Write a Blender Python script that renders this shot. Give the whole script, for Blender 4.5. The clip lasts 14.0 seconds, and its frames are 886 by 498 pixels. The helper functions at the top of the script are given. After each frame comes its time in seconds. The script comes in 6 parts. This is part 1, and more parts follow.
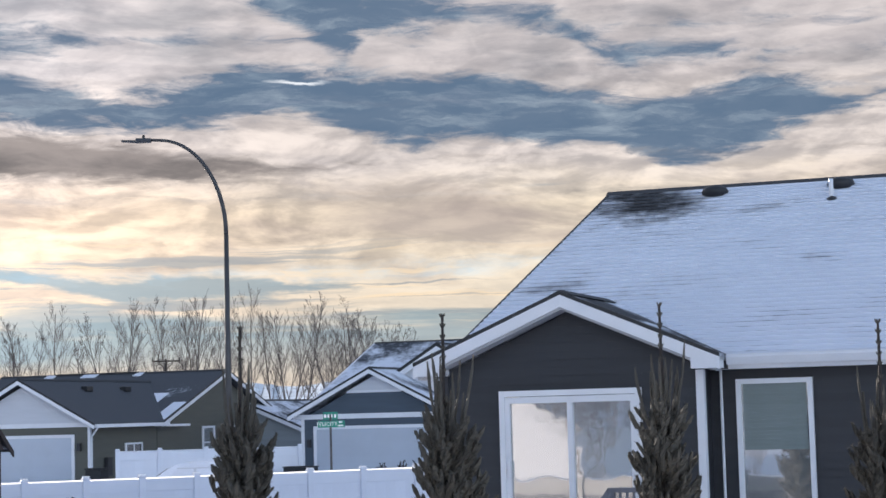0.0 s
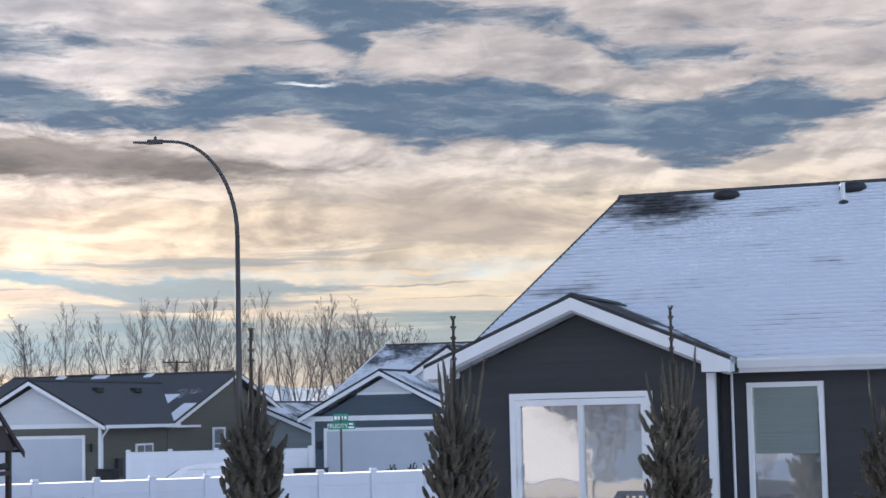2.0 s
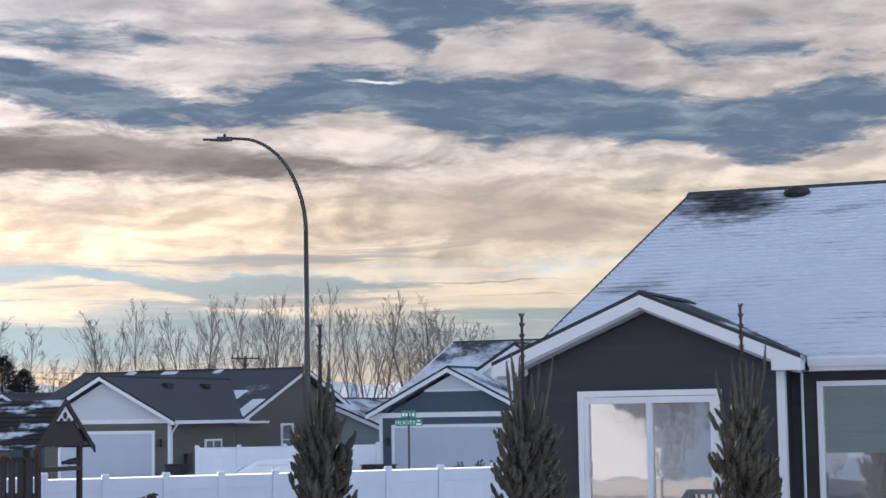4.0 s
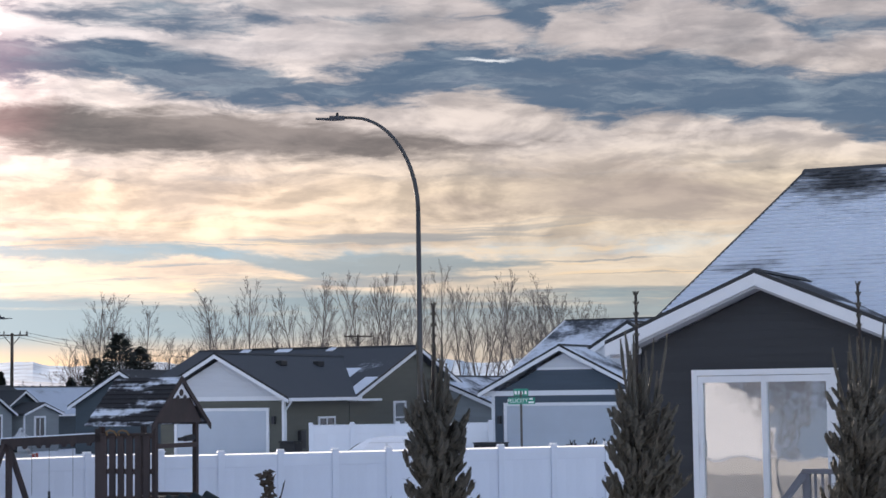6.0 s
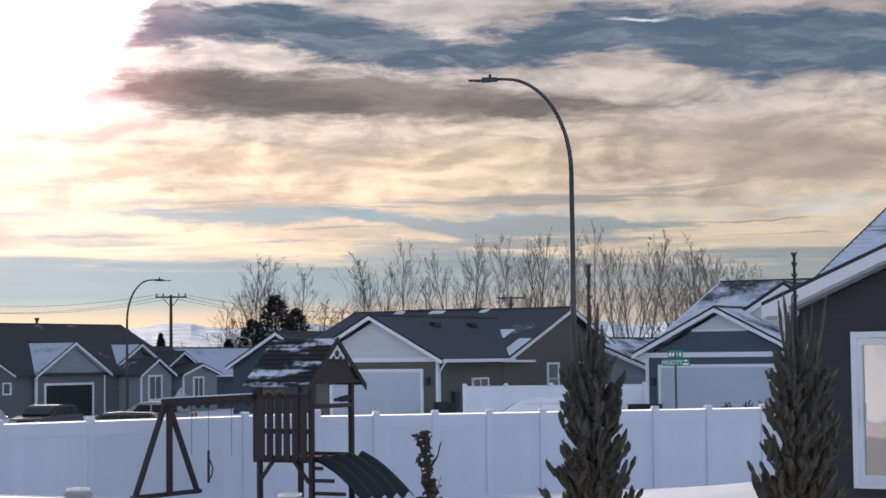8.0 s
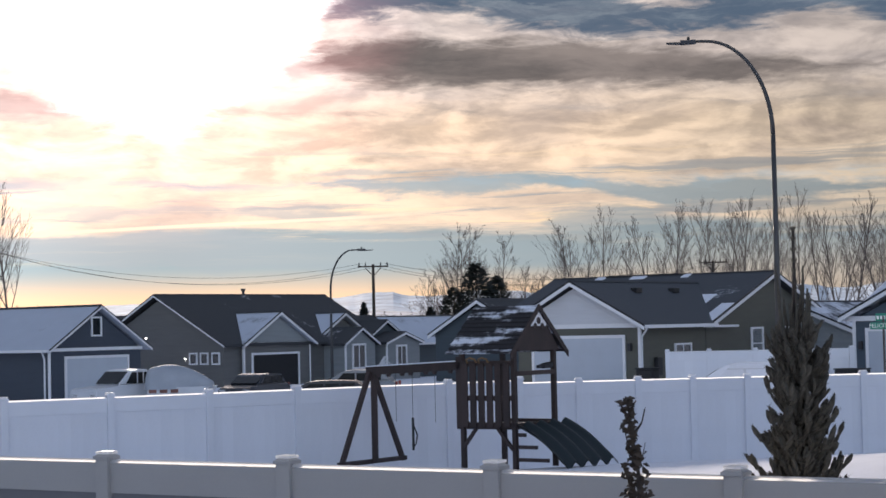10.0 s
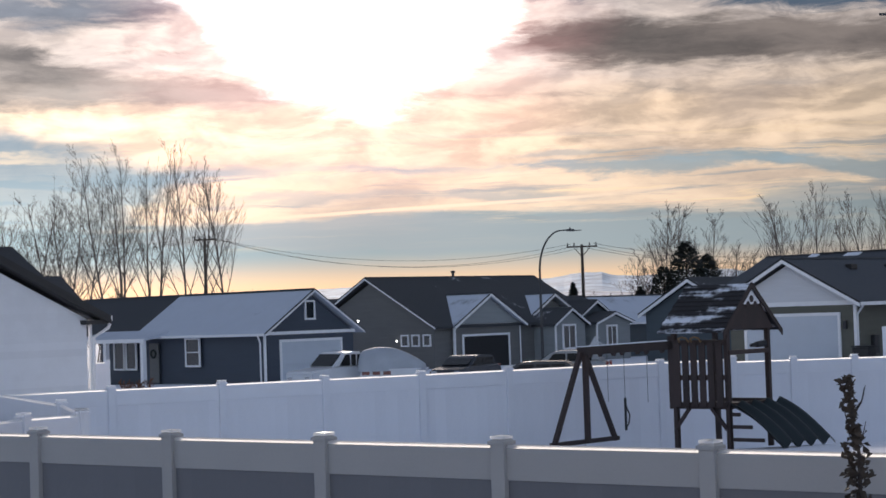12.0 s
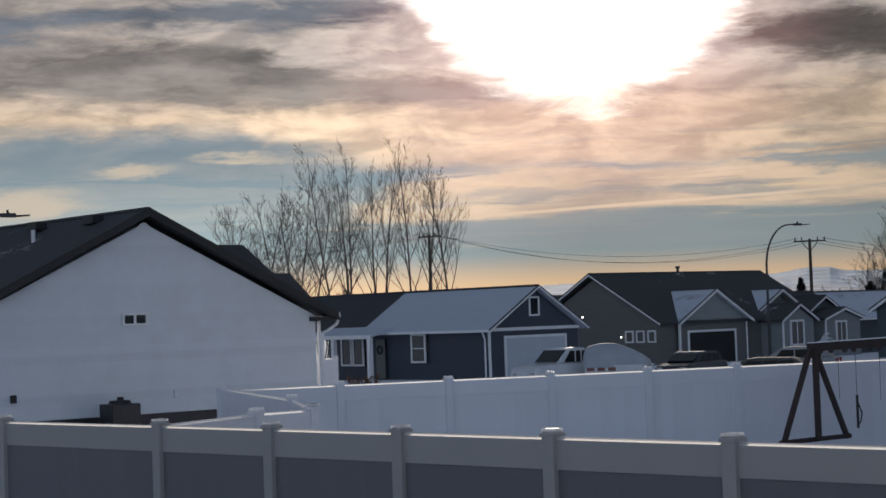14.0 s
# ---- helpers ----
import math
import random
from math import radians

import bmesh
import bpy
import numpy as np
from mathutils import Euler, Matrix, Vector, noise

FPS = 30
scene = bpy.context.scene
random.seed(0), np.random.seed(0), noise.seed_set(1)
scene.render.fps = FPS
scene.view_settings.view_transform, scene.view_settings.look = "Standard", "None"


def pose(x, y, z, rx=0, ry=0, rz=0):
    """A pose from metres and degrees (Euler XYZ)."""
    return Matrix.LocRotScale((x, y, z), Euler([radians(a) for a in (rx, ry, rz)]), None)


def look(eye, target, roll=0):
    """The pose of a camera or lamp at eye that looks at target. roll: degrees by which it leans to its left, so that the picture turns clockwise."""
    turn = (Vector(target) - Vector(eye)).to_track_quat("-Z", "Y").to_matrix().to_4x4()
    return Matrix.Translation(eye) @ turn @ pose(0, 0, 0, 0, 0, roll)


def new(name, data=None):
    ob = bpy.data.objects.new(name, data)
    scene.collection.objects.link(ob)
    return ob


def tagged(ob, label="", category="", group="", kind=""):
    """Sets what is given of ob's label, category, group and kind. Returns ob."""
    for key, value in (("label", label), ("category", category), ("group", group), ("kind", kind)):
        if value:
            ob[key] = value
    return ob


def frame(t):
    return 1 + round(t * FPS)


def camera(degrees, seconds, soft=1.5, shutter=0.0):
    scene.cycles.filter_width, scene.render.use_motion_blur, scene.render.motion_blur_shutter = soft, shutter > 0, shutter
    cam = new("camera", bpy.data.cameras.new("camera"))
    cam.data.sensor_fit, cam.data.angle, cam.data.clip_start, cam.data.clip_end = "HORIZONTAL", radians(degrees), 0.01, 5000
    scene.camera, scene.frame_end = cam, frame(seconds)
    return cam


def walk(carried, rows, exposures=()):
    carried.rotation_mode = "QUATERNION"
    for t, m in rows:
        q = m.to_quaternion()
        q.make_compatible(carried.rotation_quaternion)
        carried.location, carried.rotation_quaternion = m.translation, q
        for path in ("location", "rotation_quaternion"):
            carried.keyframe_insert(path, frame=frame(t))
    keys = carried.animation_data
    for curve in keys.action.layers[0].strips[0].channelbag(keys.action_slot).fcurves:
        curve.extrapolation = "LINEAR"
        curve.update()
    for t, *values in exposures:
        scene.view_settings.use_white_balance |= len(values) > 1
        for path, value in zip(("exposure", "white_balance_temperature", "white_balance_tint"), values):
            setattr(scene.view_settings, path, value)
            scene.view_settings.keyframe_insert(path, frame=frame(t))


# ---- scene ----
# camera: held at a first-floor window, panning left
EYE = 3.17
cam = camera(27.14, 14.0, soft=1.6)
PATH = [
    (0, pose(0.055, 0, EYE, 95.12, 1.48, 0.00)),
    (0.5, pose(0.055, 0, EYE, 95.12, 1.38, 0.06)),
    (1, pose(0.054, 0, EYE, 95.13, 1.37, 0.14)),
    (1.5, pose(0.054, 0, EYE, 95.14, 1.27, 0.20)),
    (2, pose(0.053, 0, EYE, 95.20, 1.23, 0.32)),
    (4.5, pose(0.038, 0, EYE, 95.09, 0.87, 3.42)),
    (5, pose(0.032, 0, EYE, 94.87, 0.83, 4.53)),
    (5.5, pose(0.028, 0, EYE, 94.69, 0.80, 5.33)),
    (6, pose(0.026, 0, EYE, 94.52, 0.76, 5.89)),
    (6.5, pose(0.023, 0, EYE, 94.34, 0.72, 6.45)),
    (7, pose(0.018, 0, EYE, 94.11, 0.72, 7.38)),
    (7.5, pose(0.011, 0, EYE, 93.76, 0.70, 8.89)),
    (8, pose(0.004, 0, EYE, 93.38, 0.64, 10.65)),
    (10.5, pose(-0.007, 0, EYE, 92.32, 1.54, 18.28)),
    (11, pose(-0.010, 0, EYE, 92.23, 1.78, 19.67)),
    (11.5, pose(-0.021, 0, EYE, 92.11, 1.90, 21.41)),
    (12, pose(-0.036, 0, EYE, 92.03, 1.93, 23.44)),
    (12.5, pose(-0.051, 0, EYE, 92.02, 1.90, 25.31)),
    (13, pose(-0.064, 0, EYE, 92.08, 1.85, 27.08)),
    (13.5, pose(-0.077, 0, EYE, 92.16, 1.90, 28.70)),
    (14, pose(-0.090, 0, EYE, 92.15, 2.04, 30.40)),
]
walk(cam, PATH, exposures=[(0.0, 0.45, 6400, 11), (5.0, 0.36, 6500, 12), (8.0, 0.08, 6600, 13), (11.0, -0.12, 6700, 13), (12.5, -0.42, 6650, 11), (14.0, -0.95, 6650, 9)])

# ---- world: winter evening sky with layered cloud, sun low behind it ----
SUN_AZ, SUN_EL = 26.0, 8.7
SOUTH = 1.75         # how much brighter the sky is beyond the sun
world = bpy.data.worlds.new("world")
scene.world = world
world.use_nodes = True
WT = world.node_tree
WT.nodes.clear()


class G:
    """Small helper to write node arithmetic."""

    def __init__(self, tree):
        self.t = tree

    def node(self, kind, operation="", data_type="", blend_type="", interpolation_type=""):
        n = self.t.nodes.new(kind)
        if operation:
            n.operation = operation
        if data_type:
            n.data_type = data_type
        if blend_type:
            n.blend_type = blend_type
        if interpolation_type:
            n.interpolation_type = interpolation_type
        return n

    def put(self, sock, v):
        if isinstance(v, bpy.types.NodeSocket):
            self.t.links.new(v, sock)
        elif isinstance(v, (tuple, list)) and len(v) == 3 and len(sock.default_value) == 4:
            sock.default_value = (*v, 1)
        else:
            sock.default_value = v

    def m(self, op, a, b=0.0, c=0.0):
        n = self.node("ShaderNodeMath", operation=op)
        for s, v in zip(n.inputs, (a, b, c)):
            self.put(s, v)
        return n.outputs[0]

    def add(self, a, b):
        return self.m("ADD", a, b)

    def mul(self, a, b):
        return self.m("MULTIPLY", a, b)

    def vec(self, x, y, z=0.0):
        n = self.node("ShaderNodeCombineXYZ")
        for s, v in zip(n.inputs, (x, y, z)):
            self.put(s, v)
        return n.outputs[0]

    def split(self, v):
        n = self.node("ShaderNodeSeparateXYZ")
        self.put(n.inputs[0], v)
        return n.outputs

    def noise(self, vec, scale=1.0, detail=4.0, rough=0.55, distort=0.0, color=False):
        n = self.node("ShaderNodeTexNoise")
        self.put(n.inputs["Vector"], vec)
        for k, v in (("Scale", scale), ("Detail", detail), ("Roughness", rough), ("Distortion", distort)):
            self.put(n.inputs[k], v)
        return n.outputs["Color" if color else "Fac"]

    def ramp(self, v, lo, hi, a=0.0, b=1.0):
        n = self.node("ShaderNodeMapRange", interpolation_type="SMOOTHSTEP")
        for s, x in zip(n.inputs, (v, lo, hi, a, b)):
            self.put(s, x)
        return n.outputs[0]

    def mixrgb(self, v):
        """A grey colour from a value."""
        return self.vec(v, v, v)

    def mix(self, f, a, b, mode="MIX"):
        n = self.node("ShaderNodeMix", data_type="RGBA", blend_type=mode)
        self.put(n.inputs[0], f)
        self.put(n.inputs[6], a)
        self.put(n.inputs[7], b)
        return n.outputs[2]


g = G(WT)
way = g.node("ShaderNodeTexCoord").outputs["Generated"]
wx, wy, wz = g.split(way)
AZ = g.mul(g.m("ARCTAN2", g.mul(wx, -1.0), wy), 57.2958)
EL = g.mul(g.m("ARCSINE", wz), 57.2958)
# wind-drawn warp: long in azimuth, short in height
w1 = g.m("SUBTRACT", g.noise(g.vec(g.mul(AZ, 0.11), g.mul(EL, 0.42), 3.7), 1.0, 5.0, 0.6, 0.4), 0.5)
w2 = g.m("SUBTRACT", g.noise(g.vec(g.mul(AZ, 0.32), g.mul(EL, 1.25), 9.1), 1.0, 6.0, 0.62, 0.3), 0.5)
w3 = g.m("SUBTRACT", g.noise(g.vec(g.mul(AZ, 0.2), g.mul(EL, 0.5), 17.0), 1.0, 4.0, 0.6), 0.5)
# torn edges: fine fibres combed along the wind
fibre = g.m("SUBTRACT", g.noise(g.vec(g.add(g.mul(AZ, 0.45), g.mul(w3, 1.2)), g.add(g.mul(EL, 2.1), g.mul(w1, 2.0)), 71.0), 1.0, 9.0, 0.64, 0.5), 0.5)
AZW = g.add(AZ, g.add(g.mul(w3, 2.2), g.mul(w2, 1.6)))
ELW = g.add(EL, g.add(g.mul(w1, 0.9), g.mul(w2, 0.9)))


def edge(points):
    """The height of a cloud edge along the azimuth, drawn through a few points (azimuth, height)."""
    n = g.node("ShaderNodeValToRGB")
    n.color_ramp.interpolation = "CARDINAL"
    for _ in range(len(points) - 2):
        n.color_ramp.elements.new(0.5)
    for e, (az, el) in zip(n.color_ramp.elements, sorted(points)):
        e.position = (az + 20.0) / 70.0
        e.color = (el / 16.0, el / 16.0, el / 16.0, 1.0)
    g.put(n.inputs[0], g.m("DIVIDE", g.add(AZW, 20.0), 70.0))
    return g.mul(g.split(n.outputs[0])[0], 16.0)


def lane(low, high, soft=0.3, torn=1.6):
    """A long bank or clear lane between two edges, 1 inside, with torn rims."""
    inner = g.m("MINIMUM", g.m("SUBTRACT", ELW, edge(low)), g.m("SUBTRACT", edge(high), ELW))
    return g.ramp(g.add(inner, g.mul(fibre, torn)), -soft, soft)


def blob(az, el, ra, re, soft=0.55, tilt=0.0):
    """A soft-edged drawn-out patch of the sky, 1 inside."""
    da = g.m("DIVIDE", g.m("SUBTRACT", AZW, az), ra)
    de = g.m("DIVIDE", g.m("SUBTRACT", g.m("SUBTRACT", ELW, el), g.mul(g.m("SUBTRACT", AZW, az), tilt)), re)
    r = g.add(g.m("SQRT", g.add(g.mul(da, da), g.mul(de, de))), g.mul(fibre, 1.3))
    return g.ramp(r, 1.0 + soft, 1.0 - soft)


BLUE, BLUE2 = (0.075, 0.128, 0.20), (0.29, 0.36, 0.385)
WHITE = (0.82, 0.765, 0.765)
CREAM = g.mix(g.ramp(AZ, -2.0, 18.0), (0.80, 0.70, 0.56), (0.82, 0.645, 0.49))
MAUVE = (0.42, 0.355, 0.325)
fine = g.noise(g.vec(g.mul(AZ, 0.17), g.mul(EL, 0.66), 5.0), 1.0, 6.0, 0.56, 0.25)
comb = g.noise(g.vec(g.mul(AZW, 0.30), g.mul(ELW, 1.6), 21.0), 1.0, 8.0, 0.62, 0.3)
puff = g.noise(g.vec(g.mul(AZ, 0.34), g.mul(EL, 0.95), 61.0), 1.0, 7.0, 0.56, 0.4)
puff_lit = g.noise(g.vec(g.mul(g.add(AZ, 0.45), 0.34), g.mul(g.add(EL, 0.22), 0.95), 61.0), 1.0, 7.0, 0.56, 0.4)
relief = g.m("SUBTRACT", puff, puff_lit)
# height bands: warm haze at the horizon, blue-grey, cream, white above
low = g.mix(g.ramp(EL, 0.7, 2.1), (0.84, 0.57, 0.34), BLUE2)
far_low = g.mix(g.ramp(EL, 0.8, 2.8), (0.66, 0.56, 0.45), (0.37, 0.44, 0.46))
low = g.mix(g.ramp(g.m("ABSOLUTE", g.m("SUBTRACT", AZ, 24.0)), 9.0, 19.0), low, far_low)
streak = g.noise(g.vec(g.mul(AZ, 0.085), g.mul(EL, 1.05), 1.0), 1.0, 7.0, 0.60, 0.15)
mid = g.mix(g.ramp(g.add(streak, g.mul(g.ramp(EL, 2.4, 4.6), 0.34)), 0.50, 0.68), BLUE2, CREAM)
mid = g.mix(g.mul(g.ramp(fine, 0.47, 0.70), 0.62), mid, MAUVE)
sky = g.mix(g.ramp(g.add(ELW, g.mul(fibre, 0.9)), 2.2, 3.3), low, mid)
sky = g.mix(g.mul(g.ramp(ELW, 6.2, 8.2), 0.75), sky, WHITE)
top = g.mix(g.mul(g.ramp(fine, 0.42, 0.66), 0.70), (0.72, 0.67, 0.67), (0.34, 0.35, 0.385))
sky = g.mix(g.ramp(ELW, 9.6, 10.6), sky, top)
sky = g.mix(g.mul(g.ramp(EL, 1.6, 3.5), 0.50), sky, g.mix(g.ramp(comb, 0.34, 0.64), (0.70, 0.70, 0.72), (1.10, 1.07, 1.03)), "MULTIPLY")
# billows: lit on the side towards the sun
sky = g.mix(g.mul(g.ramp(EL, 3.4, 5.6), g.ramp(EL, 11.5, 9.8, 0.5, 1.0)), sky, g.mix(g.ramp(relief, -0.14, 0.14), (0.74, 0.735, 0.74), (1.15, 1.13, 1.10)), "MULTIPLY")
# thin lines of cloud low down, bright and grey
thin = g.noise(g.vec(g.mul(AZ, 0.11), g.add(g.mul(EL, 3.4), g.mul(w1, 3.0)), 31.0), 1.0, 7.0, 0.62, 0.3)
low_zone = g.mul(g.ramp(EL, 1.9, 2.9), g.ramp(EL, 6.0, 4.6))
sky = g.mix(g.mul(g.mul(g.ramp(thin, 0.54, 0.66), low_zone), 0.65), sky, (0.90, 0.69, 0.45))
thin2 = g.noise(g.vec(g.mul(AZ, 0.09), g.add(g.mul(EL, 2.6), g.mul(w1, 2.4)), 47.0), 1.0, 7.0, 0.62, 0.3)
sky = g.mix(g.mul(g.mul(g.ramp(thin2, 0.53, 0.64), low_zone), 0.8), sky, (0.30, 0.33, 0.35))
# flat grey-blue strata
STRATUM = g.mix(g.ramp(AZ, 14.0, 32.0), (0.29, 0.355, 0.385), (0.33, 0.36, 0.38))
for lo, hi, k in (
        (((0.5, 4.6), (2.5, 4.0), (6.0, 3.86), (9.3, 3.80), (11.5, 4.05), (14.0, 4.5), (16.0, 5.2)), ((0.5, 3.6), (2.5, 4.05), (4.0, 4.22), (8.4, 4.48), (11.0, 4.40), (14.0, 4.75), (16.0, 4.4)), 0.9),
        (((11.0, 5.2), (12.5, 4.5), (14.5, 4.25), (17.5, 4.05), (20.5, 4.4), (22.0, 5.0)), ((11.0, 4.2), (12.5, 4.6), (14.5, 4.72), (17.5, 4.55), (20.5, 4.55), (22.0, 4.2)), 0.85),
        (((9.5, 3.0), (12.5, 1.9), (18.0, 1.9), (25.0, 2.0), (30.0, 2.3), (33.0, 2.7), (35.0, 3.4)), ((9.5, 2.0), (12.5, 2.5), (18.0, 2.85), (25.0, 3.15), (30.0, 3.0), (33.0, 2.6), (35.0, 2.0)), 0.85),
        (((-4.0, 3.0), (0.0, 2.3), (4.0, 2.45), (9.0, 2.9), (13.0, 2.8), (15.0, 3.8)), ((-4.0, 2.0), (0.0, 2.4), (4.0, 2.75), (9.0, 3.4), (13.0, 3.45), (15.0, 2.8)), 0.6)):
    sky = g.mix(g.mul(lane(lo, hi, 0.14, 0.7), k), sky, STRATUM)
for spec, k in (((31.5, 4.55, 3.2, 0.22, 0.6, -0.03), 0.75), ((24.5, 4.5, 1.6, 0.12, 0.7, 0.0), 0.6), ((19.5, 4.95, 1.6, 0.12, 0.7, 0.0), 0.55), ((27.5, 3.75, 3.0, 0.14, 0.7, 0.0), 0.55), ((21.5, 3.6, 2.6, 0.14, 0.7, 0.02), 0.6)):
    sky = g.mix(g.mul(blob(*spec), k), sky, STRATUM)
# soft shade in the cream layer
for spec, k in (((0.0, 6.0, 3.4, 0.75, 0.7, 0.05), 0.70), ((14.0, 6.3, 1.1, 0.5, 0.9, 0.0), 0.35), ((-4.0, 5.2, 3.0, 0.3, 0.8, 0.0), 0.3), ((19.0, 6.7, 2.5, 0.35, 0.8, 0.0), 0.25)):
    sky = g.mix(g.mul(blob(*spec), k), sky, MAUVE)
# the sky is brighter round the veiled sun and on towards the south
near_sun = g.mul(g.ramp(g.m("ABSOLUTE", g.m("SUBTRACT", AZ, SUN_AZ)), 24.0, 2.0, 0.80, 1.50), g.add(1.0, g.mul(g.mul(g.ramp(AZ, 25.0, 38.0), g.ramp(EL, 9.0, 6.2, 0.25, 1.0)), SOUTH - 1.0)))
near_sun = g.mul(near_sun, g.ramp(EL, 9.0, 5.5, 0.86, 1.06))
sky = g.mix(1.0, sky, g.mixrgb(near_sun), "MULTIPLY")
# clear blue lanes
clear = g.mix(g.ramp(comb, 0.46, 0.74), BLUE, (0.22, 0.28, 0.34))
main_low = ((-16.0, 9.6), (-13.2, 9.15), (-12.2, 8.80), (-10.0, 8.14), (-7.5, 7.62), (-5.8, 8.10), (-3.2, 8.30), (-0.9, 8.62), (0.9, 8.48), (2.2, 8.75), (3.7, 9.20), (5.9, 9.22), (8.3, 9.05), (10.9, 8.98), (13.0, 9.05), (15.0, 9.45), (17.3, 9.72), (20.0, 9.6), (22.5, 10.05), (25.0, 11.0))
main_high = ((-16.0, 9.3), (-13.2, 9.45), (-12.2, 9.75), (-9.9, 10.25), (-7.4, 9.62), (-4.1, 10.10), (-2.3, 10.44), (0.5, 10.55), (3.7, 10.75), (6.5, 10.95), (8.8, 10.20), (10.9, 10.02), (13.0, 10.60), (16.4, 10.90), (20.5, 10.55), (23.0, 10.50), (25.0, 10.5))
sky = g.mix(g.mul(lane(main_low, main_high, 0.26, 1.5), 0.94), sky, clear)
for lo, hi, k in (
        (((-10.0, 11.0), (-8.5, 10.80), (-5.2, 11.00), (-3.5, 12.00), (0.0, 12.15), (2.2, 11.8), (3.0, 11.2), (4.4, 12.2), (6.5, 13.2)),
         ((-10.0, 10.7), (-8.5, 11.10), (-5.2, 11.45), (-3.5, 12.40), (0.0, 12.75), (2.2, 13.2), (3.0, 13.4), (4.4, 13.3), (6.5, 12.8)), 0.92),
        (((10.5, 11.9), (12.4, 11.35), (15.0, 11.3), (18.0, 11.5), (20.0, 12.0)), ((10.5, 11.7), (12.4, 11.95), (15.0, 12.0), (18.0, 11.9), (20.0, 11.8)), 0.88)):
    sky = g.mix(g.mul(lane(lo, hi, 0.3, 1.7), k), sky, clear)
# paler open sky low in the south
open_low = ((29.5, 4.6), (32.0, 4.0), (36.0, 2.0), (42.0, 1.6), (50.0, 1.6))
open_high = ((29.5, 4.4), (32.0, 4.9), (35.0, 5.6), (40.0, 6.0), (50.0, 6.2))
sky = g.mix(g.mul(lane(open_low, open_high, 0.5, 1.2), 0.85), sky, g.mix(g.ramp(EL, 2.0, 5.6), (0.76, 0.96, 1.02), (0.32, 0.49, 0.63)))
# shaded cloud banks
shade = g.ramp(g.add(fine, g.mul(comb, 0.5)), 0.52, 0.98)
for lo, hi, dark, pale, k in (
        (((3.0, 8.0), (5.2, 7.42), (6.7, 7.35), (12.0, 7.40), (16.5, 7.42), (19.0, 7.68), (21.0, 8.25), (22.0, 8.4)),
         ((3.0, 7.8), (5.7, 7.92), (9.4, 8.45), (12.0, 8.75), (15.6, 8.88), (19.8, 8.95), (21.0, 8.65), (22.0, 8.2)), (0.085, 0.080, 0.082), (0.27, 0.235, 0.22), 0.93),
        (((26.6, 6.85), (29.0, 6.55), (33.6, 6.65), (38.7, 6.75), (44.0, 7.2), (50.0, 7.2)),
         ((26.6, 6.75), (27.6, 7.0), (31.0, 7.55), (33.5, 7.65), (35.2, 8.15), (37.0, 8.60), (41.0, 8.60), (44.0, 8.3), (50.0, 8.0)), (0.15, 0.145, 0.15), (0.52, 0.475, 0.45), 0.86),
        (((30.3, 9.80), (32.3, 9.35), (38.6, 9.15), (41.7, 9.05), (44.0, 8.60), (50.0, 8.5)),
         ((30.3, 9.65), (32.8, 10.1), (39.0, 9.85), (45.0, 9.6), (50.0, 9.5)), (0.12, 0.145, 0.19), (0.26, 0.30, 0.37), 0.94)):
    tone = g.mix(g.ramp(AZ, 26.0, 40.0), g.mixrgb(1.0), g.mixrgb(0.5 + 0.5 * SOUTH))
    sky = g.mix(g.mul(lane(lo, hi, 0.30, 1.1), k), sky, g.mix(1.0, g.mix(shade, dark, pale), tone, "MULTIPLY"))
# pale puffs, a lone wisp in the blue and a thin vapour trail
sky = g.mix(g.mul(blob(4.45, 10.42, 0.85, 0.07, 0.8, 0.06), 0.85), sky, (0.78, 0.80, 0.82))
for spec in ((43.2, 3.75, 1.7, 0.42, 0.6, 0.0), (40.0, 4.72, 1.0, 0.16, 0.7, -0.08), (36.5, 5.1, 1.2, 0.10, 0.8, 0.0)):
    sky = g.mix(g.mul(blob(*spec), 0.8), sky, (1.25, 1.06, 0.84))
trail = g.add(g.mul(g.m("SUBTRACT", 29.8, AZ), 0.037), g.add(3.12, g.mul(w3, 0.12)))
trail = g.ramp(g.m("ABSOLUTE", g.m("SUBTRACT", EL, trail)), 0.075, 0.02)
sky = g.mix(g.mul(g.mul(trail, g.mul(g.ramp(AZ, 16.0, 21.0), g.ramp(AZ, 30.6, 29.0))), 0.75), sky, (1.5, 1.15, 0.86))
# the sun's light through the cloud
ca, sa, ce, se = (math.cos(radians(SUN_AZ)), math.sin(radians(SUN_AZ)), math.cos(radians(SUN_EL)), math.sin(radians(SUN_EL)))
dot = g.node("ShaderNodeVectorMath", operation="DOT_PRODUCT")
WT.links.new(way, dot.inputs[0])
dot.inputs[1].default_value = (-sa * ce, ca * ce, se)
off = g.mul(g.m("ARCCOSINE", g.m("MINIMUM", dot.outputs["Value"], 1.0)), 57.2958)
offw = g.add(off, g.add(g.mul(w1, 3.0), g.mul(w2, 3.0)))
halo = g.mix(g.mul(g.ramp(offw, 9.0, 3.0), g.ramp(EL, 2.0, 5.8)), (0, 0, 0), (0.46, 0.22, 0.21))
core_low = ((18.6, 12.5), (19.8, 11.0), (20.6, 9.4), (21.4, 8.75), (22.4, 7.9), (23.8, 7.1), (25.7, 6.6), (27.6, 7.0), (29.2, 7.8), (30.2, 8.8), (30.9, 9.8), (32.2, 11.0), (33.4, 12.5))
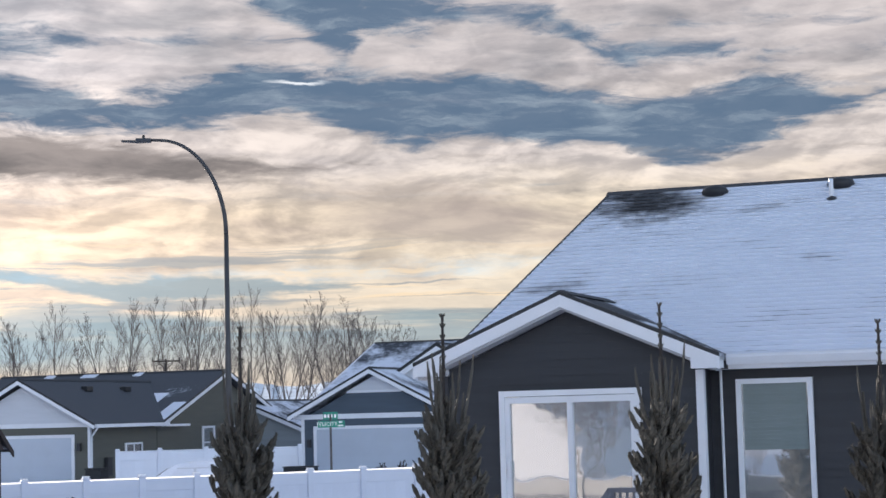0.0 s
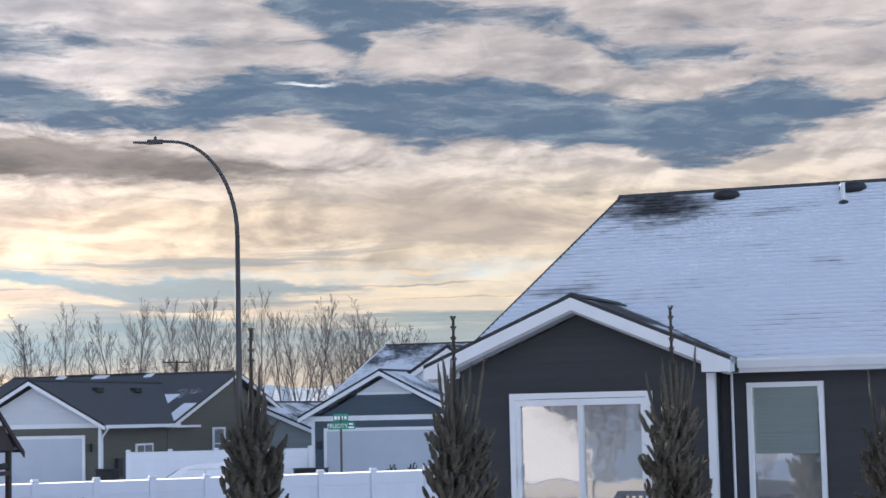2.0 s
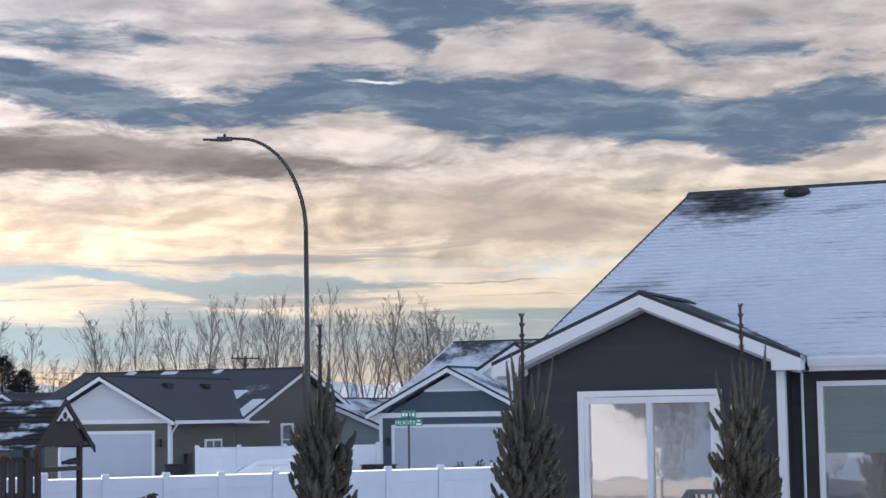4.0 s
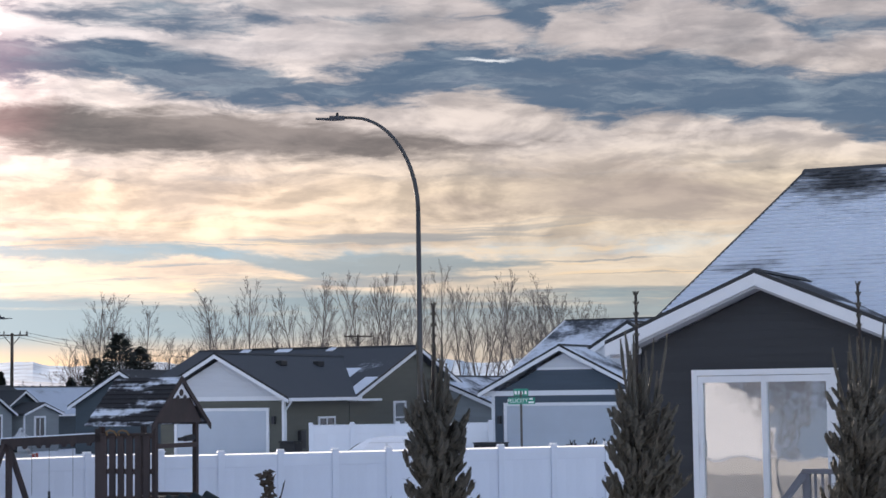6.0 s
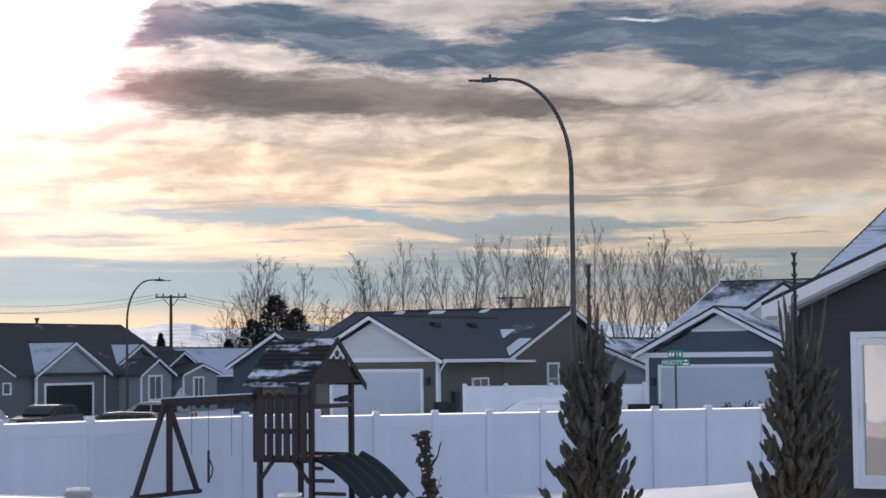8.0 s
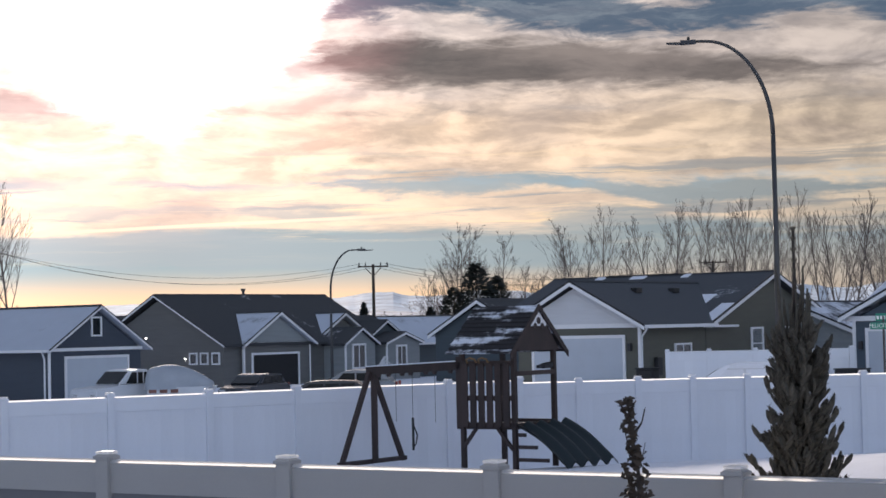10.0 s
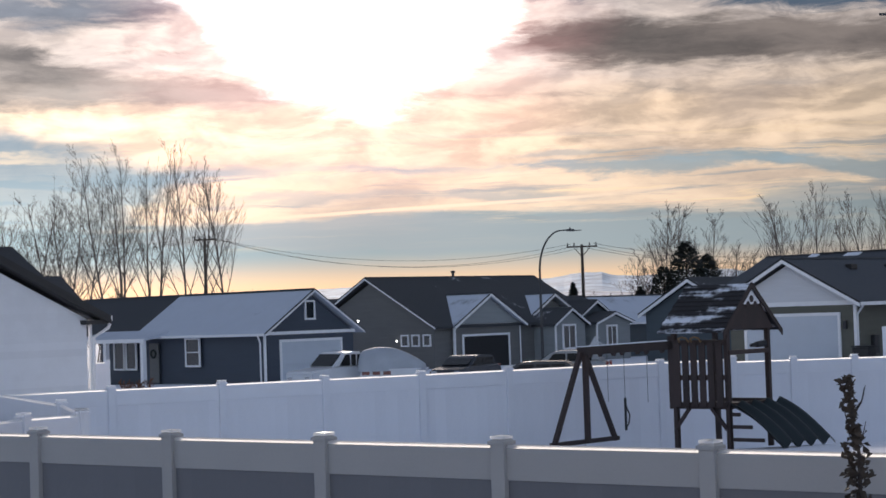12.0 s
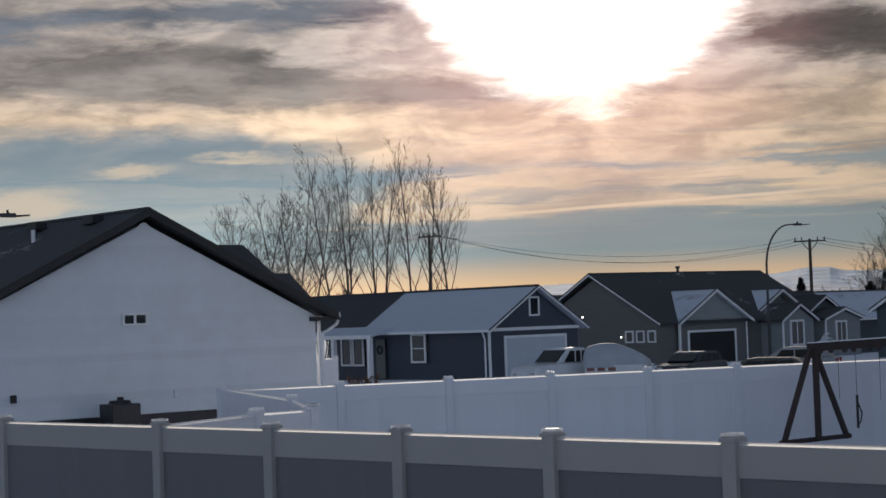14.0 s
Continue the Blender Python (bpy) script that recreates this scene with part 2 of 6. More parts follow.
core = g.mix(lane(core_low, ((18.6, 7.0), (19.6, 10.0), (20.6, 14.5), (26.0, 15.0), (31.3, 14.5), (32.4, 10.0), (33.4, 7.0)), 0.85, 2.3), (0, 0, 0), (2.6, 2.4, 2.25))
sky = g.mix(1.0, sky, halo, "ADD")
sky = g.mix(1.0, sky, core, "ADD")
# the rest of the dome: real sky light above and behind
nishita = g.node("ShaderNodeTexSky")
nishita.sky_type, nishita.sun_disc, nishita.sun_elevation, nishita.sun_rotation = "NISHITA", False, radians(SUN_EL), radians(-SUN_AZ)
upper = g.mix(g.ramp(g.noise(way, 3.0, 4.0), 0.35, 0.7), (0.27, 0.38, 0.66), (0.60, 0.65, 0.78))
upper = g.mix(0.12, upper, nishita.outputs[0])
# a sky is dimmest square to the sun and brighter opposite it
upper = g.mix(1.0, upper, g.mixrgb(g.ramp(off, 95.0, 155.0, 0.48, 1.14)), "MULTIPLY")
sky = g.mix(g.ramp(EL, 13.5, 24.0), sky, upper)
sky = g.mix(g.ramp(g.m("ABSOLUTE", g.m("SUBTRACT", AZ, 15.0)), 45.0, 90.0), sky, upper)
bg = g.node("ShaderNodeBackground")
WT.links.new(sky, bg.inputs[0])
bg.inputs[1].default_value = 1.0
WT.links.new(bg.outputs[0], g.node("ShaderNodeOutputWorld").inputs[0])

sun = new("sun", bpy.data.lights.new("sun", "SUN"))
sun.data.energy, sun.data.angle, sun.data.color = 4.8, radians(4.0), (1.0, 0.88, 0.76)
sun.matrix_world = look((-60 * sa, 60 * ca, 60 * math.tan(radians(SUN_EL))), (0, 0, 0))


# ---- materials ----
def mat(name, color, rough=0.6, metal=0.0, vary=0.25, scale=3.0, grain=40.0, bump=0.15, spec=0.5, dist=0.01, stretch=(1, 1, 1)):
    """A painted or natural surface: two scales of variation and a fine relief."""
    mt = bpy.data.materials.new(name)
    mt.use_nodes = True
    q = G(mt.node_tree)
    bsdf = mt.node_tree.nodes["Principled BSDF"]
    mp = q.node("ShaderNodeMapping")
    mp.inputs["Scale"].default_value = stretch
    q.t.links.new(q.node("ShaderNodeTexCoord").outputs["Object"], mp.inputs[0])
    pos = mp.outputs[0]
    big, small = q.noise(pos, scale, 4.0), q.noise(pos, grain, 3.0)
    rnd = q.node("ShaderNodeObjectInfo").outputs["Random"]
    v = q.add(q.add(q.mul(big, 0.6), q.mul(small, 0.3)), q.mul(rnd, 0.2))
    v = q.ramp(v, 0.3, 0.75)
    dark = tuple(c * (1 - vary) for c in color)
    lite = tuple(min(1, c * (1 + vary * 0.6)) for c in color)
    q.put(bsdf.inputs["Base Color"], q.mix(v, dark, lite))
    q.put(bsdf.inputs["Roughness"], q.add(rough - 0.08, q.mul(big, 0.16)))
    bsdf.inputs["Metallic"].default_value = metal
    bsdf.inputs["Specular IOR Level"].default_value = spec
    if bump:
        bn = q.node("ShaderNodeBump")
        bn.inputs["Strength"].default_value, bn.inputs["Distance"].default_value = bump, dist
        q.put(bn.inputs["Height"], q.add(q.mul(small, 0.5), big))
        q.t.links.new(bn.outputs[0], bsdf.inputs["Normal"])
    return mt


def snowy(name, under, lo, hi, scale=0.5, stretch=(1, 1, 1), bare=None, rows=None, snow=(0.80, 0.83, 0.90)):
    """Shingles under blown snow; snow lies where the drift noise passes lo..hi. bare: a scoured patch (x, y, z, radius)."""
    mt = bpy.data.materials.new(name)
    mt.use_nodes = True
    q = G(mt.node_tree)
    bsdf = mt.node_tree.nodes["Principled BSDF"]
    mp = q.node("ShaderNodeMapping")
    mp.inputs["Scale"].default_value = stretch
    raw = q.node("ShaderNodeTexCoord").outputs["Object"]
    q.t.links.new(raw, mp.inputs[0])
    drift = q.add(q.mul(q.noise(mp.outputs[0], scale, 4.0, 0.55), 0.75), q.mul(q.noise(raw, 5.0, 5.0, 0.65), 0.25))
    if bare:
        for bx, by, bz, br, bk in bare:
            dv = q.node("ShaderNodeVectorMath", operation="DISTANCE")
            q.t.links.new(raw, dv.inputs[0])
            dv.inputs[1].default_value = (bx, by, bz)
            drift = q.m("SUBTRACT", drift, q.mul(q.ramp(dv.outputs["Value"], br, br * 0.1), bk))
    if rows:
        # course shadow lines put into the colour: snow thinned at each proud lower edge
        ry = q.m("FRACT", q.m("DIVIDE", q.m("SUBTRACT", q.split(raw)[1], rows[0]), rows[1]))
        drift = q.m("SUBTRACT", drift, q.mul(q.ramp(ry, 0.45, 0.0), rows[2]))
    f = q.ramp(drift, lo, hi)
    grit = q.noise(raw, 60.0, 3.0, 0.7)
    shingle = q.mix(grit, tuple(c * 0.6 for c in under), tuple(c * 1.5 for c in under))
    white = q.mix(q.noise(raw, 1.2, 3.0), tuple(c * 0.90 for c in snow), snow)
    q.put(bsdf.inputs["Base Color"], q.mix(f, shingle, white))
    bsdf.inputs["Roughness"].default_value = 0.8
    bsdf.inputs["Specular IOR Level"].default_value = 0.25
    bn = q.node("ShaderNodeBump")
    bn.inputs["Strength"].default_value, bn.inputs["Distance"].default_value = 0.4, 0.03
    q.put(bn.inputs["Height"], q.add(f, q.mul(grit, 0.3)))
    q.t.links.new(bn.outputs[0], bsdf.inputs["Normal"])
    return mt


def glass_mat(name, color=(0.03, 0.035, 0.04), rough=0.03, spec=0.9):
    mt = bpy.data.materials.new(name)
    mt.use_nodes = True
    b = mt.node_tree.nodes["Principled BSDF"]
    q = G(mt.node_tree)
    pos = q.node("ShaderNodeTexCoord").outputs["Object"]
    q.put(b.inputs["Base Color"], q.mix(q.noise(pos, 1.5, 3.0), tuple(c * 0.7 for c in color), color))
    b.inputs["Roughness"].default_value = rough
    b.inputs["Specular IOR Level"].default_value = spec
    bn = q.node("ShaderNodeBump")
    bn.inputs["Strength"].default_value, bn.inputs["Distance"].default_value = 0.12, 0.02
    q.put(bn.inputs["Height"], q.noise(pos, 1.6, 2.0))
    q.t.links.new(bn.outputs[0], b.inputs["Normal"])
    return mt


M_SNOW = mat("snow", (0.80, 0.82, 0.88), 0.75, vary=0.10, scale=0.6, grain=14.0, bump=0.35, spec=0.3, dist=0.05)
M_VINYL = mat("white_vinyl", (0.74, 0.75, 0.80), 0.38, vary=0.05, scale=1.2, grain=30.0, bump=0.04)
M_GREYVINYL = mat("grey_vinyl", (0.15, 0.152, 0.165), 0.45, vary=0.06, scale=1.2, grain=30.0, bump=0.04)
M_TANVINYL = mat("clay_vinyl", (0.36, 0.352, 0.345), 0.42, vary=0.06, scale=1.2, grain=30.0, bump=0.04)
M_ICE = mat("glazed_snow", (0.80, 0.82, 0.86), 0.34, vary=0.05, scale=2.0, bump=0.15, spec=1.0, dist=0.004)
_t = M_ICE.node_tree
_tr, _mx = _t.nodes.new("ShaderNodeBsdfTranslucent"), _t.nodes.new("ShaderNodeMixShader")
_tr.inputs[0].default_value = (0.98, 0.98, 0.98, 1)
_mx.inputs[0].default_value = 0.92
_t.links.new(_t.nodes["Principled BSDF"].outputs[0], _mx.inputs[1])
_t.links.new(_tr.outputs[0], _mx.inputs[2])
_t.links.new(_mx.outputs[0], _t.nodes["Material Output"].inputs[0])
M_TRIM = mat("white_trim", (0.78, 0.78, 0.80), 0.45, vary=0.06, scale=2.0, bump=0.05)
# soffit greyed below the trim white: eave shade put into the colour
M_SOFFIT = mat("soffit_shade_grey", (0.40, 0.40, 0.42), 0.6, vary=0.06, scale=2.0, bump=0.05)
M_CHAR = mat("charcoal_siding", (0.028, 0.029, 0.034), 0.5, vary=0.2, scale=2.0, grain=60.0, bump=0.1, stretch=(0.3, 0.3, 3))
M_WHITESIDE = mat("white_siding", (0.66, 0.69, 0.74), 0.5, vary=0.07, scale=1.5, bump=0.1)
M_OLIVE = mat("olive_siding", (0.105, 0.105, 0.085), 0.6, vary=0.15, scale=1.5, bump=0.15, stretch=(0.4, 0.4, 4))
M_SLATE = mat("slate_blue_siding", (0.065, 0.088, 0.115), 0.6, vary=0.15, scale=1.5, bump=0.15, stretch=(0.4, 0.4, 4))
# navy, taupe and dark teal lifted: far haze is put into the colour
M_NAVY = mat("hazed_navy_siding", (0.048, 0.060, 0.082), 0.6, vary=0.18, scale=1.5, bump=0.15, stretch=(0.4, 0.4, 4))
M_TAUPE = mat("hazed_taupe_siding", (0.145, 0.143, 0.140), 0.6, vary=0.15, scale=1.5, bump=0.15, stretch=(0.4, 0.4, 4))
M_SAGE = mat("sage_siding", (0.26, 0.28, 0.29), 0.6, vary=0.12, scale=1.5, bump=0.15, stretch=(0.4, 0.4, 4))
M_TEAL = mat("hazed_dark_teal_siding", (0.055, 0.072, 0.085), 0.6, vary=0.18, scale=1.5, bump=0.15, stretch=(0.4, 0.4, 4))
M_PALE = mat("pale_gable_siding", (0.62, 0.63, 0.66), 0.6, vary=0.07, scale=1.5, bump=0.12, stretch=(0.5, 0.5, 5))
M_GARAGE = mat("garage_door_paint", (0.50, 0.54, 0.60), 0.5, vary=0.06, scale=1.0, bump=0.06)
M_DARK = mat("dark_interior", (0.02, 0.02, 0.022), 0.9, vary=0.3, bump=0.0)
M_EDGE = mat("black_drip_edge", (0.02, 0.02, 0.022), 0.5, vary=0.2, bump=0.0)
M_ROOFEDGE = mat("shingle_plain", (0.055, 0.057, 0.062), 0.9, vary=0.35, scale=1.5, grain=50.0, bump=0.4, dist=0.02)
M_GLASS = glass_mat("window_glass")
# pale base: blind and bright pane reflections both put into the colour
M_GLASSPALE = glass_mat("window_glass_blind_reflection", (0.30, 0.31, 0.30), 0.03, 1.0)
M_GLASSPALE.node_tree.nodes["Principled BSDF"].inputs["IOR"].default_value = 2.9
M_BLIND = mat("cellular_blind", (0.20, 0.235, 0.225), 0.7, vary=0.1, scale=4.0, bump=0.1, stretch=(1, 1, 12))
M_CARGLASS = glass_mat("tinted_car_glass", (0.016, 0.018, 0.02), 0.25, 0.25)
# steel darkened: the backlit look of the lamp pole is in the colour
M_METAL = mat("galvanised_steel_backlit", (0.065, 0.064, 0.066), 0.5, 0.3, vary=0.25, scale=3.0, bump=0.05)
M_DARKMETAL = mat("dark_fixture_metal", (0.05, 0.05, 0.055), 0.45, 0.5, vary=0.2, bump=0.05)
M_WOOD = mat("stained_cedar", (0.046, 0.030, 0.027), 0.65, vary=0.4, scale=4.0, grain=50.0, bump=0.35, stretch=(1, 1, 0.25))
M_PLAYROOF = snowy("play_roof_snow", (0.034, 0.032, 0.034), 0.50, 0.60, 0.9, (0.6, 3.0, 3.0))
M_SLIDE = mat("green_slide_plastic", (0.012, 0.022, 0.025), 0.6, vary=0.2, scale=2.0, bump=0.05)
M_POLE = mat("weathered_pole_wood", (0.07, 0.055, 0.045), 0.85, vary=0.35, scale=3.0, bump=0.4, stretch=(1, 1, 0.1))
M_BARK = mat("grey_bark", (0.125, 0.105, 0.096), 0.9, vary=0.35, scale=2.0, bump=0.4)
M_BARKDARK = mat("dark_bark", (0.045, 0.036, 0.032), 0.9, vary=0.35, scale=2.0, bump=0.4)
M_NEEDLE = mat("spruce_needles", (0.098, 0.088, 0.070), 0.8, vary=0.45, scale=3.0, grain=25.0, bump=0.0)
M_FIR = mat("dark_fir_foliage", (0.018, 0.025, 0.022), 0.85, vary=0.5, scale=0.8, grain=4.0, bump=0.0)
M_LEAF = mat("dried_leaves", (0.075, 0.055, 0.04), 0.8, vary=0.45, scale=6.0, bump=0.1)
M_BRANCH = mat("twig", (0.060, 0.050, 0.045), 0.9, vary=0.3, scale=3.0, bump=0.1)
M_CARWHITE = mat("white_car_paint", (0.62, 0.64, 0.68), 0.3, vary=0.05, scale=1.0, bump=0.0)
M_CARDARK = mat("dark_car_paint", (0.045, 0.05, 0.06), 0.25, vary=0.1, scale=1.0, bump=0.0)
M_CARSILVER = mat("silver_car_paint", (0.26, 0.28, 0.31), 0.3, 0.3, vary=0.08, scale=1.0, bump=0.0)
M_TYRE = mat("tyre_rubber", (0.02, 0.02, 0.02), 0.85, vary=0.2, bump=0.1)
M_TARP = mat("boat_cover", (0.40, 0.43, 0.48), 0.75, vary=0.12, scale=1.5, bump=0.25, dist=0.05)
M_RED = mat("red_decal", (0.32, 0.06, 0.05), 0.5, vary=0.2, bump=0.0)
M_RUST = mat("rusty_twigs", (0.20, 0.085, 0.045), 0.85, vary=0.4, bump=0.1)
M_DECAL = mat("faded_red_decal", (0.26, 0.11, 0.09), 0.5, vary=0.3, bump=0.0)
M_SIGN = mat("green_sign_sheeting", (0.015, 0.23, 0.16), 0.4, vary=0.08, bump=0.0)
M_SIGNTEXT = mat("white_sign_letters", (0.80, 0.82, 0.82), 0.4, vary=0.04, bump=0.0)
M_YELLOW = mat("yellow_plastic", (0.20, 0.12, 0.05), 0.5, vary=0.15, bump=0.0)
M_BLACKPL = mat("black_plastic", (0.015, 0.015, 0.016), 0.5, vary=0.2, bump=0.0)
M_DECK = mat("grey_deck_rail", (0.16, 0.16, 0.18), 0.6, vary=0.2, scale=3.0, bump=0.2)
# blue shade and haze of the distance are put into these colours
M_HILL = mat("hazy_snowy_mountain", (0.60, 0.68, 0.80), 0.9, vary=0.6, scale=0.012, grain=0.05, bump=0.0, stretch=(1, 1, 2.5))
M_FOOTHILL = mat("hazy_foothill", (0.34, 0.40, 0.50), 0.9, vary=0.5, scale=0.015, grain=0.06, bump=0.0)
M_WIRE = mat("cable", (0.03, 0.03, 0.03), 0.6, vary=0.1, bump=0.0)
M_STONE = mat("stone_veneer", (0.16, 0.15, 0.14), 0.8, vary=0.4, scale=5.0, bump=0.5)
M_WICKER = mat("reed_ornament", (0.55, 0.57, 0.60), 0.6, vary=0.15, bump=0.0)

# bulbs that are seen lit
M_BULB = bpy.data.materials.new("lit_bulb")
M_BULB.use_nodes = True
_b = M_BULB.node_tree.nodes["Principled BSDF"]
_b.inputs["Emission Color"].default_value, _b.inputs["Emission Strength"].default_value = (1.0, 0.97, 0.9, 1), 6.0


# ---- mesh helpers ----
def part(name, bm, material, parent=None, label="", smooth=False):
    me = bpy.data.meshes.new(name)
    bmesh.ops.recalc_face_normals(bm, faces=bm.faces)
    if smooth:
        for f in bm.faces:
            f.smooth = True
    bm.to_mesh(me)
    bm.free()
    me.materials.append(material)
    ob = new(name, me)
    if parent:
        ob.parent = parent
    if label:
        tagged(ob, label)
    return ob


def share(name, me, parent, m):
    ob = new(name, me)
    ob.parent = parent
    ob.matrix_basis = m
    return ob


def root(name, m, label, category, group="", kind=""):
    ob = new(name)
    ob.matrix_basis = m
    ob.empty_display_size = 0.2
    return tagged(ob, label, category, group, kind)


def hexa(bm, p):
    v = [bm.verts.new(c) for c in p]
    for f in ((0, 1, 2, 3), (7, 6, 5, 4), (0, 4, 5, 1), (1, 5, 6, 2), (2, 6, 7, 3), (3, 7, 4, 0)):
        bm.faces.new([v[i] for i in f])


def box(bm, x0, x1, y0, y1, z0, z1):
    hexa(bm, [(x0, y0, z0), (x1, y0, z0), (x1, y1, z0), (x0, y1, z0), (x0, y0, z1), (x1, y0, z1), (x1, y1, z1), (x0, y1, z1)])


def B(x0, x1, y0, y1, z0, z1, bevel=0.0):
    bm = bmesh.new()
    box(bm, x0, x1, y0, y1, z0, z1)
    if bevel:
        bmesh.ops.bevel(bm, geom=bm.edges[:], offset=bevel, segments=2, affect="EDGES", profile=0.7)
    return bm


def prism(bm, poly, axis, a, b):
    """Extrude a polygon (pairs) along an axis from a to b. axis x: pairs are (y, z); y: (x, z); z: (x, y)."""
    def at(p, s):
        return {"x": (s, p[0], p[1]), "y": (p[0], s, p[1]), "z": (p[0], p[1], s)}[axis]
    lo, hi = [bm.verts.new(at(p, a)) for p in poly], [bm.verts.new(at(p, b)) for p in poly]
    bm.faces.new(lo)
    bm.faces.new(hi[::-1])
    for i in range(len(poly)):
        j = (i + 1) % len(poly)
        bm.faces.new((lo[i], lo[j], hi[j], hi[i]))


def P(poly, axis, a, b):
    bm = bmesh.new()
    prism(bm, poly, axis, a, b)
    return bm


def beam(bm, p, q, w, h=None):
    """A square timber from p to q."""
    p, q = Vector(p), Vector(q)
    h = h or w
    d = (q - p).normalized()
    s = d.cross(Vector((0, 0, 1)))
    s = s.normalized() if s.length > 1e-3 else Vector((1, 0, 0))
    t = s.cross(d)
    s, t = s * w / 2, t * h / 2
    hexa(bm, [p - s - t, p + s - t, p + s + t, p - s + t, q - s - t, q + s - t, q + s + t, q - s + t])


def BEAM(p, q, w, h=None):
    bm = bmesh.new()
    beam(bm, p, q, w, h)
    return bm


def tube(bm, pts, radii, n=8, caps=True):
    """A round limb through points."""
    rings, s = [], None
    for i, p in enumerate(pts):
        p = Vector(p)
        d = (Vector(pts[min(i + 1, len(pts) - 1)]) - Vector(pts[max(i - 1, 0)])).normalized()
        if s is None:
            s = d.orthogonal().normalized()
        s = (s - d * s.dot(d)).normalized()
        t = d.cross(s)
        rings.append([bm.verts.new(p + (s * math.cos(6.28318 * k / n) + t * math.sin(6.28318 * k / n)) * radii[i]) for k in range(n)])
    for a, b in zip(rings, rings[1:]):
        for k in range(n):
            bm.faces.new((a[k], a[(k + 1) % n], b[(k + 1) % n], b[k]))
    if caps:
        bm.faces.new(rings[0][::-1])
        bm.faces.new(rings[-1])


def TUBE(pts, radii, n=8):
    bm = bmesh.new()
    tube(bm, pts, radii if isinstance(radii, (list, tuple)) else [radii] * len(pts), n)
    return bm


def mesh_part(name, verts, faces, material, parent, label="", kind=""):
    me = bpy.data.meshes.new(name)
    me.from_pydata(verts, [], faces)
    me.materials.append(material)
    ob = new(name, me)
    ob.parent = parent
    if label or kind:
        tagged(ob, label, kind=kind)
    return ob


# ---- ground ----
def rise(x, y):
    def bump(cx, cy, r, h):
        return h * math.exp(-((x - cx) ** 2 + (y - cy) ** 2) / r ** 2)
    return bump(6, 33, 9, 1.3) + bump(-9, 80, 22, 0.55) + bump(-37, 41, 8, 0.35) + bump(2, -14, 12, 1.2) + sum(bump(dx, dy, 4.6, -0.62) for dx, dy in ((3, 51.5), (-2, 50.8), (-7, 49.3), (-12, 47.2), (-17, 43.5), (-21.5, 38)))


def build_ground():
    xs = sorted({*range(-100, 61, 2), *range(-400, -100, 20), *range(60, 400, 20), -3500, -1500, -800, 800, 1500, 3500})
    ys = sorted({*range(-40, 131, 2), *range(-300, -40, 20), *range(130, 500, 20), 800, 1500, 3500, -800, -3500})
    verts = [(x, y, rise(x, y) + (0.05 * noise.noise((x * 0.15, y * 0.15, 0)) if abs(x) < 120 and abs(y) < 140 else 0)) for y in ys for x in xs]
    w = len(xs)
    faces = [(j * w + i, j * w + i + 1, (j + 1) * w + i + 1, (j + 1) * w + i) for j in range(len(ys) - 1) for i in range(w - 1)]
    me = bpy.data.meshes.new("ground")
    me.from_pydata(verts, [], faces)
    for f in me.polygons:
        f.use_smooth = True
    me.materials.append(M_SNOW)
    tagged(new("ground", me), "snow-covered lawns and streets, trodden and drifted", "ground", kind="structure")


build_ground()


def polar(az, d, z=0.0):
    return (-math.sin(radians(az)) * d, math.cos(radians(az)) * d, z)


def build_hills(name, base, height, material, seed, label):
    """A snowy range far beyond the roofs, with spurs and gullies."""
    rows, n = 9, 420
    verts, faces = [], []
    for i in range(n):
        az = -30 + i * 100 / (n - 1)
        h = height * (1 + 0.20 * noise.noise((az * 0.16, seed, 3)) + 0.16 * noise.noise((az * 0.55, 4, seed)) + 0.06 * noise.noise((az * 2.3, 8, seed)))
        if 24 < az < 60:
            h *= 1 - 0.28 * min(1, (az - 24) / 4)
        for k in range(rows):
            f = k / (rows - 1)
            gully = noise.noise((az * 2.6 + f * 1.5, f * 2.0, seed)) * 90 * (1 - f)
            d = base + 700 * f + gully
            verts.append(polar(az, d, -6 if k == 0 else d * math.tan(radians(h * (0.15 + 0.85 * f ** 0.8)))))
    for i in range(n - 1):
        for k in range(rows - 1):
            a = i * rows + k
            faces.append((a, a + rows, a + rows + 1, a + 1))
    me = bpy.data.meshes.new(name)
    me.from_pydata(verts, [], faces)
    me.materials.append(material)
    tagged(new(name, me), label, "mountains", kind="structure")


build_hills("backdrop_mountains", 2500, 1.12, M_HILL, 1.0, "distant snow-dusted mountain range, blue haze in its colour")
build_hills("backdrop_foothills", 1700, 0.62, M_FOOTHILL, 6.0, "low foothills with patchy snow, blue-grey haze in their colour")

YAW = -20.0          # the street grid: local +x runs to the right, local -y faces the viewer


def lot(x, y, z):
    return pose(x, y, z, 0, 0, YAW)


# ---- house pieces ----
def gable_roof(h, axis, lo, hi, c, half, ze, zr, material, edge=M_ROOFEDGE, t=0.14, sides=(-1, 1), name="roof"):
    """Two roof slabs with their ridge along an axis."""
    for s in sides:
        poly = [(c + s * half, ze), (c, zr), (c, zr - t), (c + s * half, ze - t)]
        part(name, P(poly, axis, lo, hi), material, h)
    cap = [(c - 0.16, zr - 0.16 * (zr - ze) / half + 0.025), (c, zr + 0.03), (c + 0.16, zr - 0.16 * (zr - ze) / half + 0.025), (c, zr - 0.05)]
    part("ridge_cap", P(cap, axis, lo, hi), edge, h)


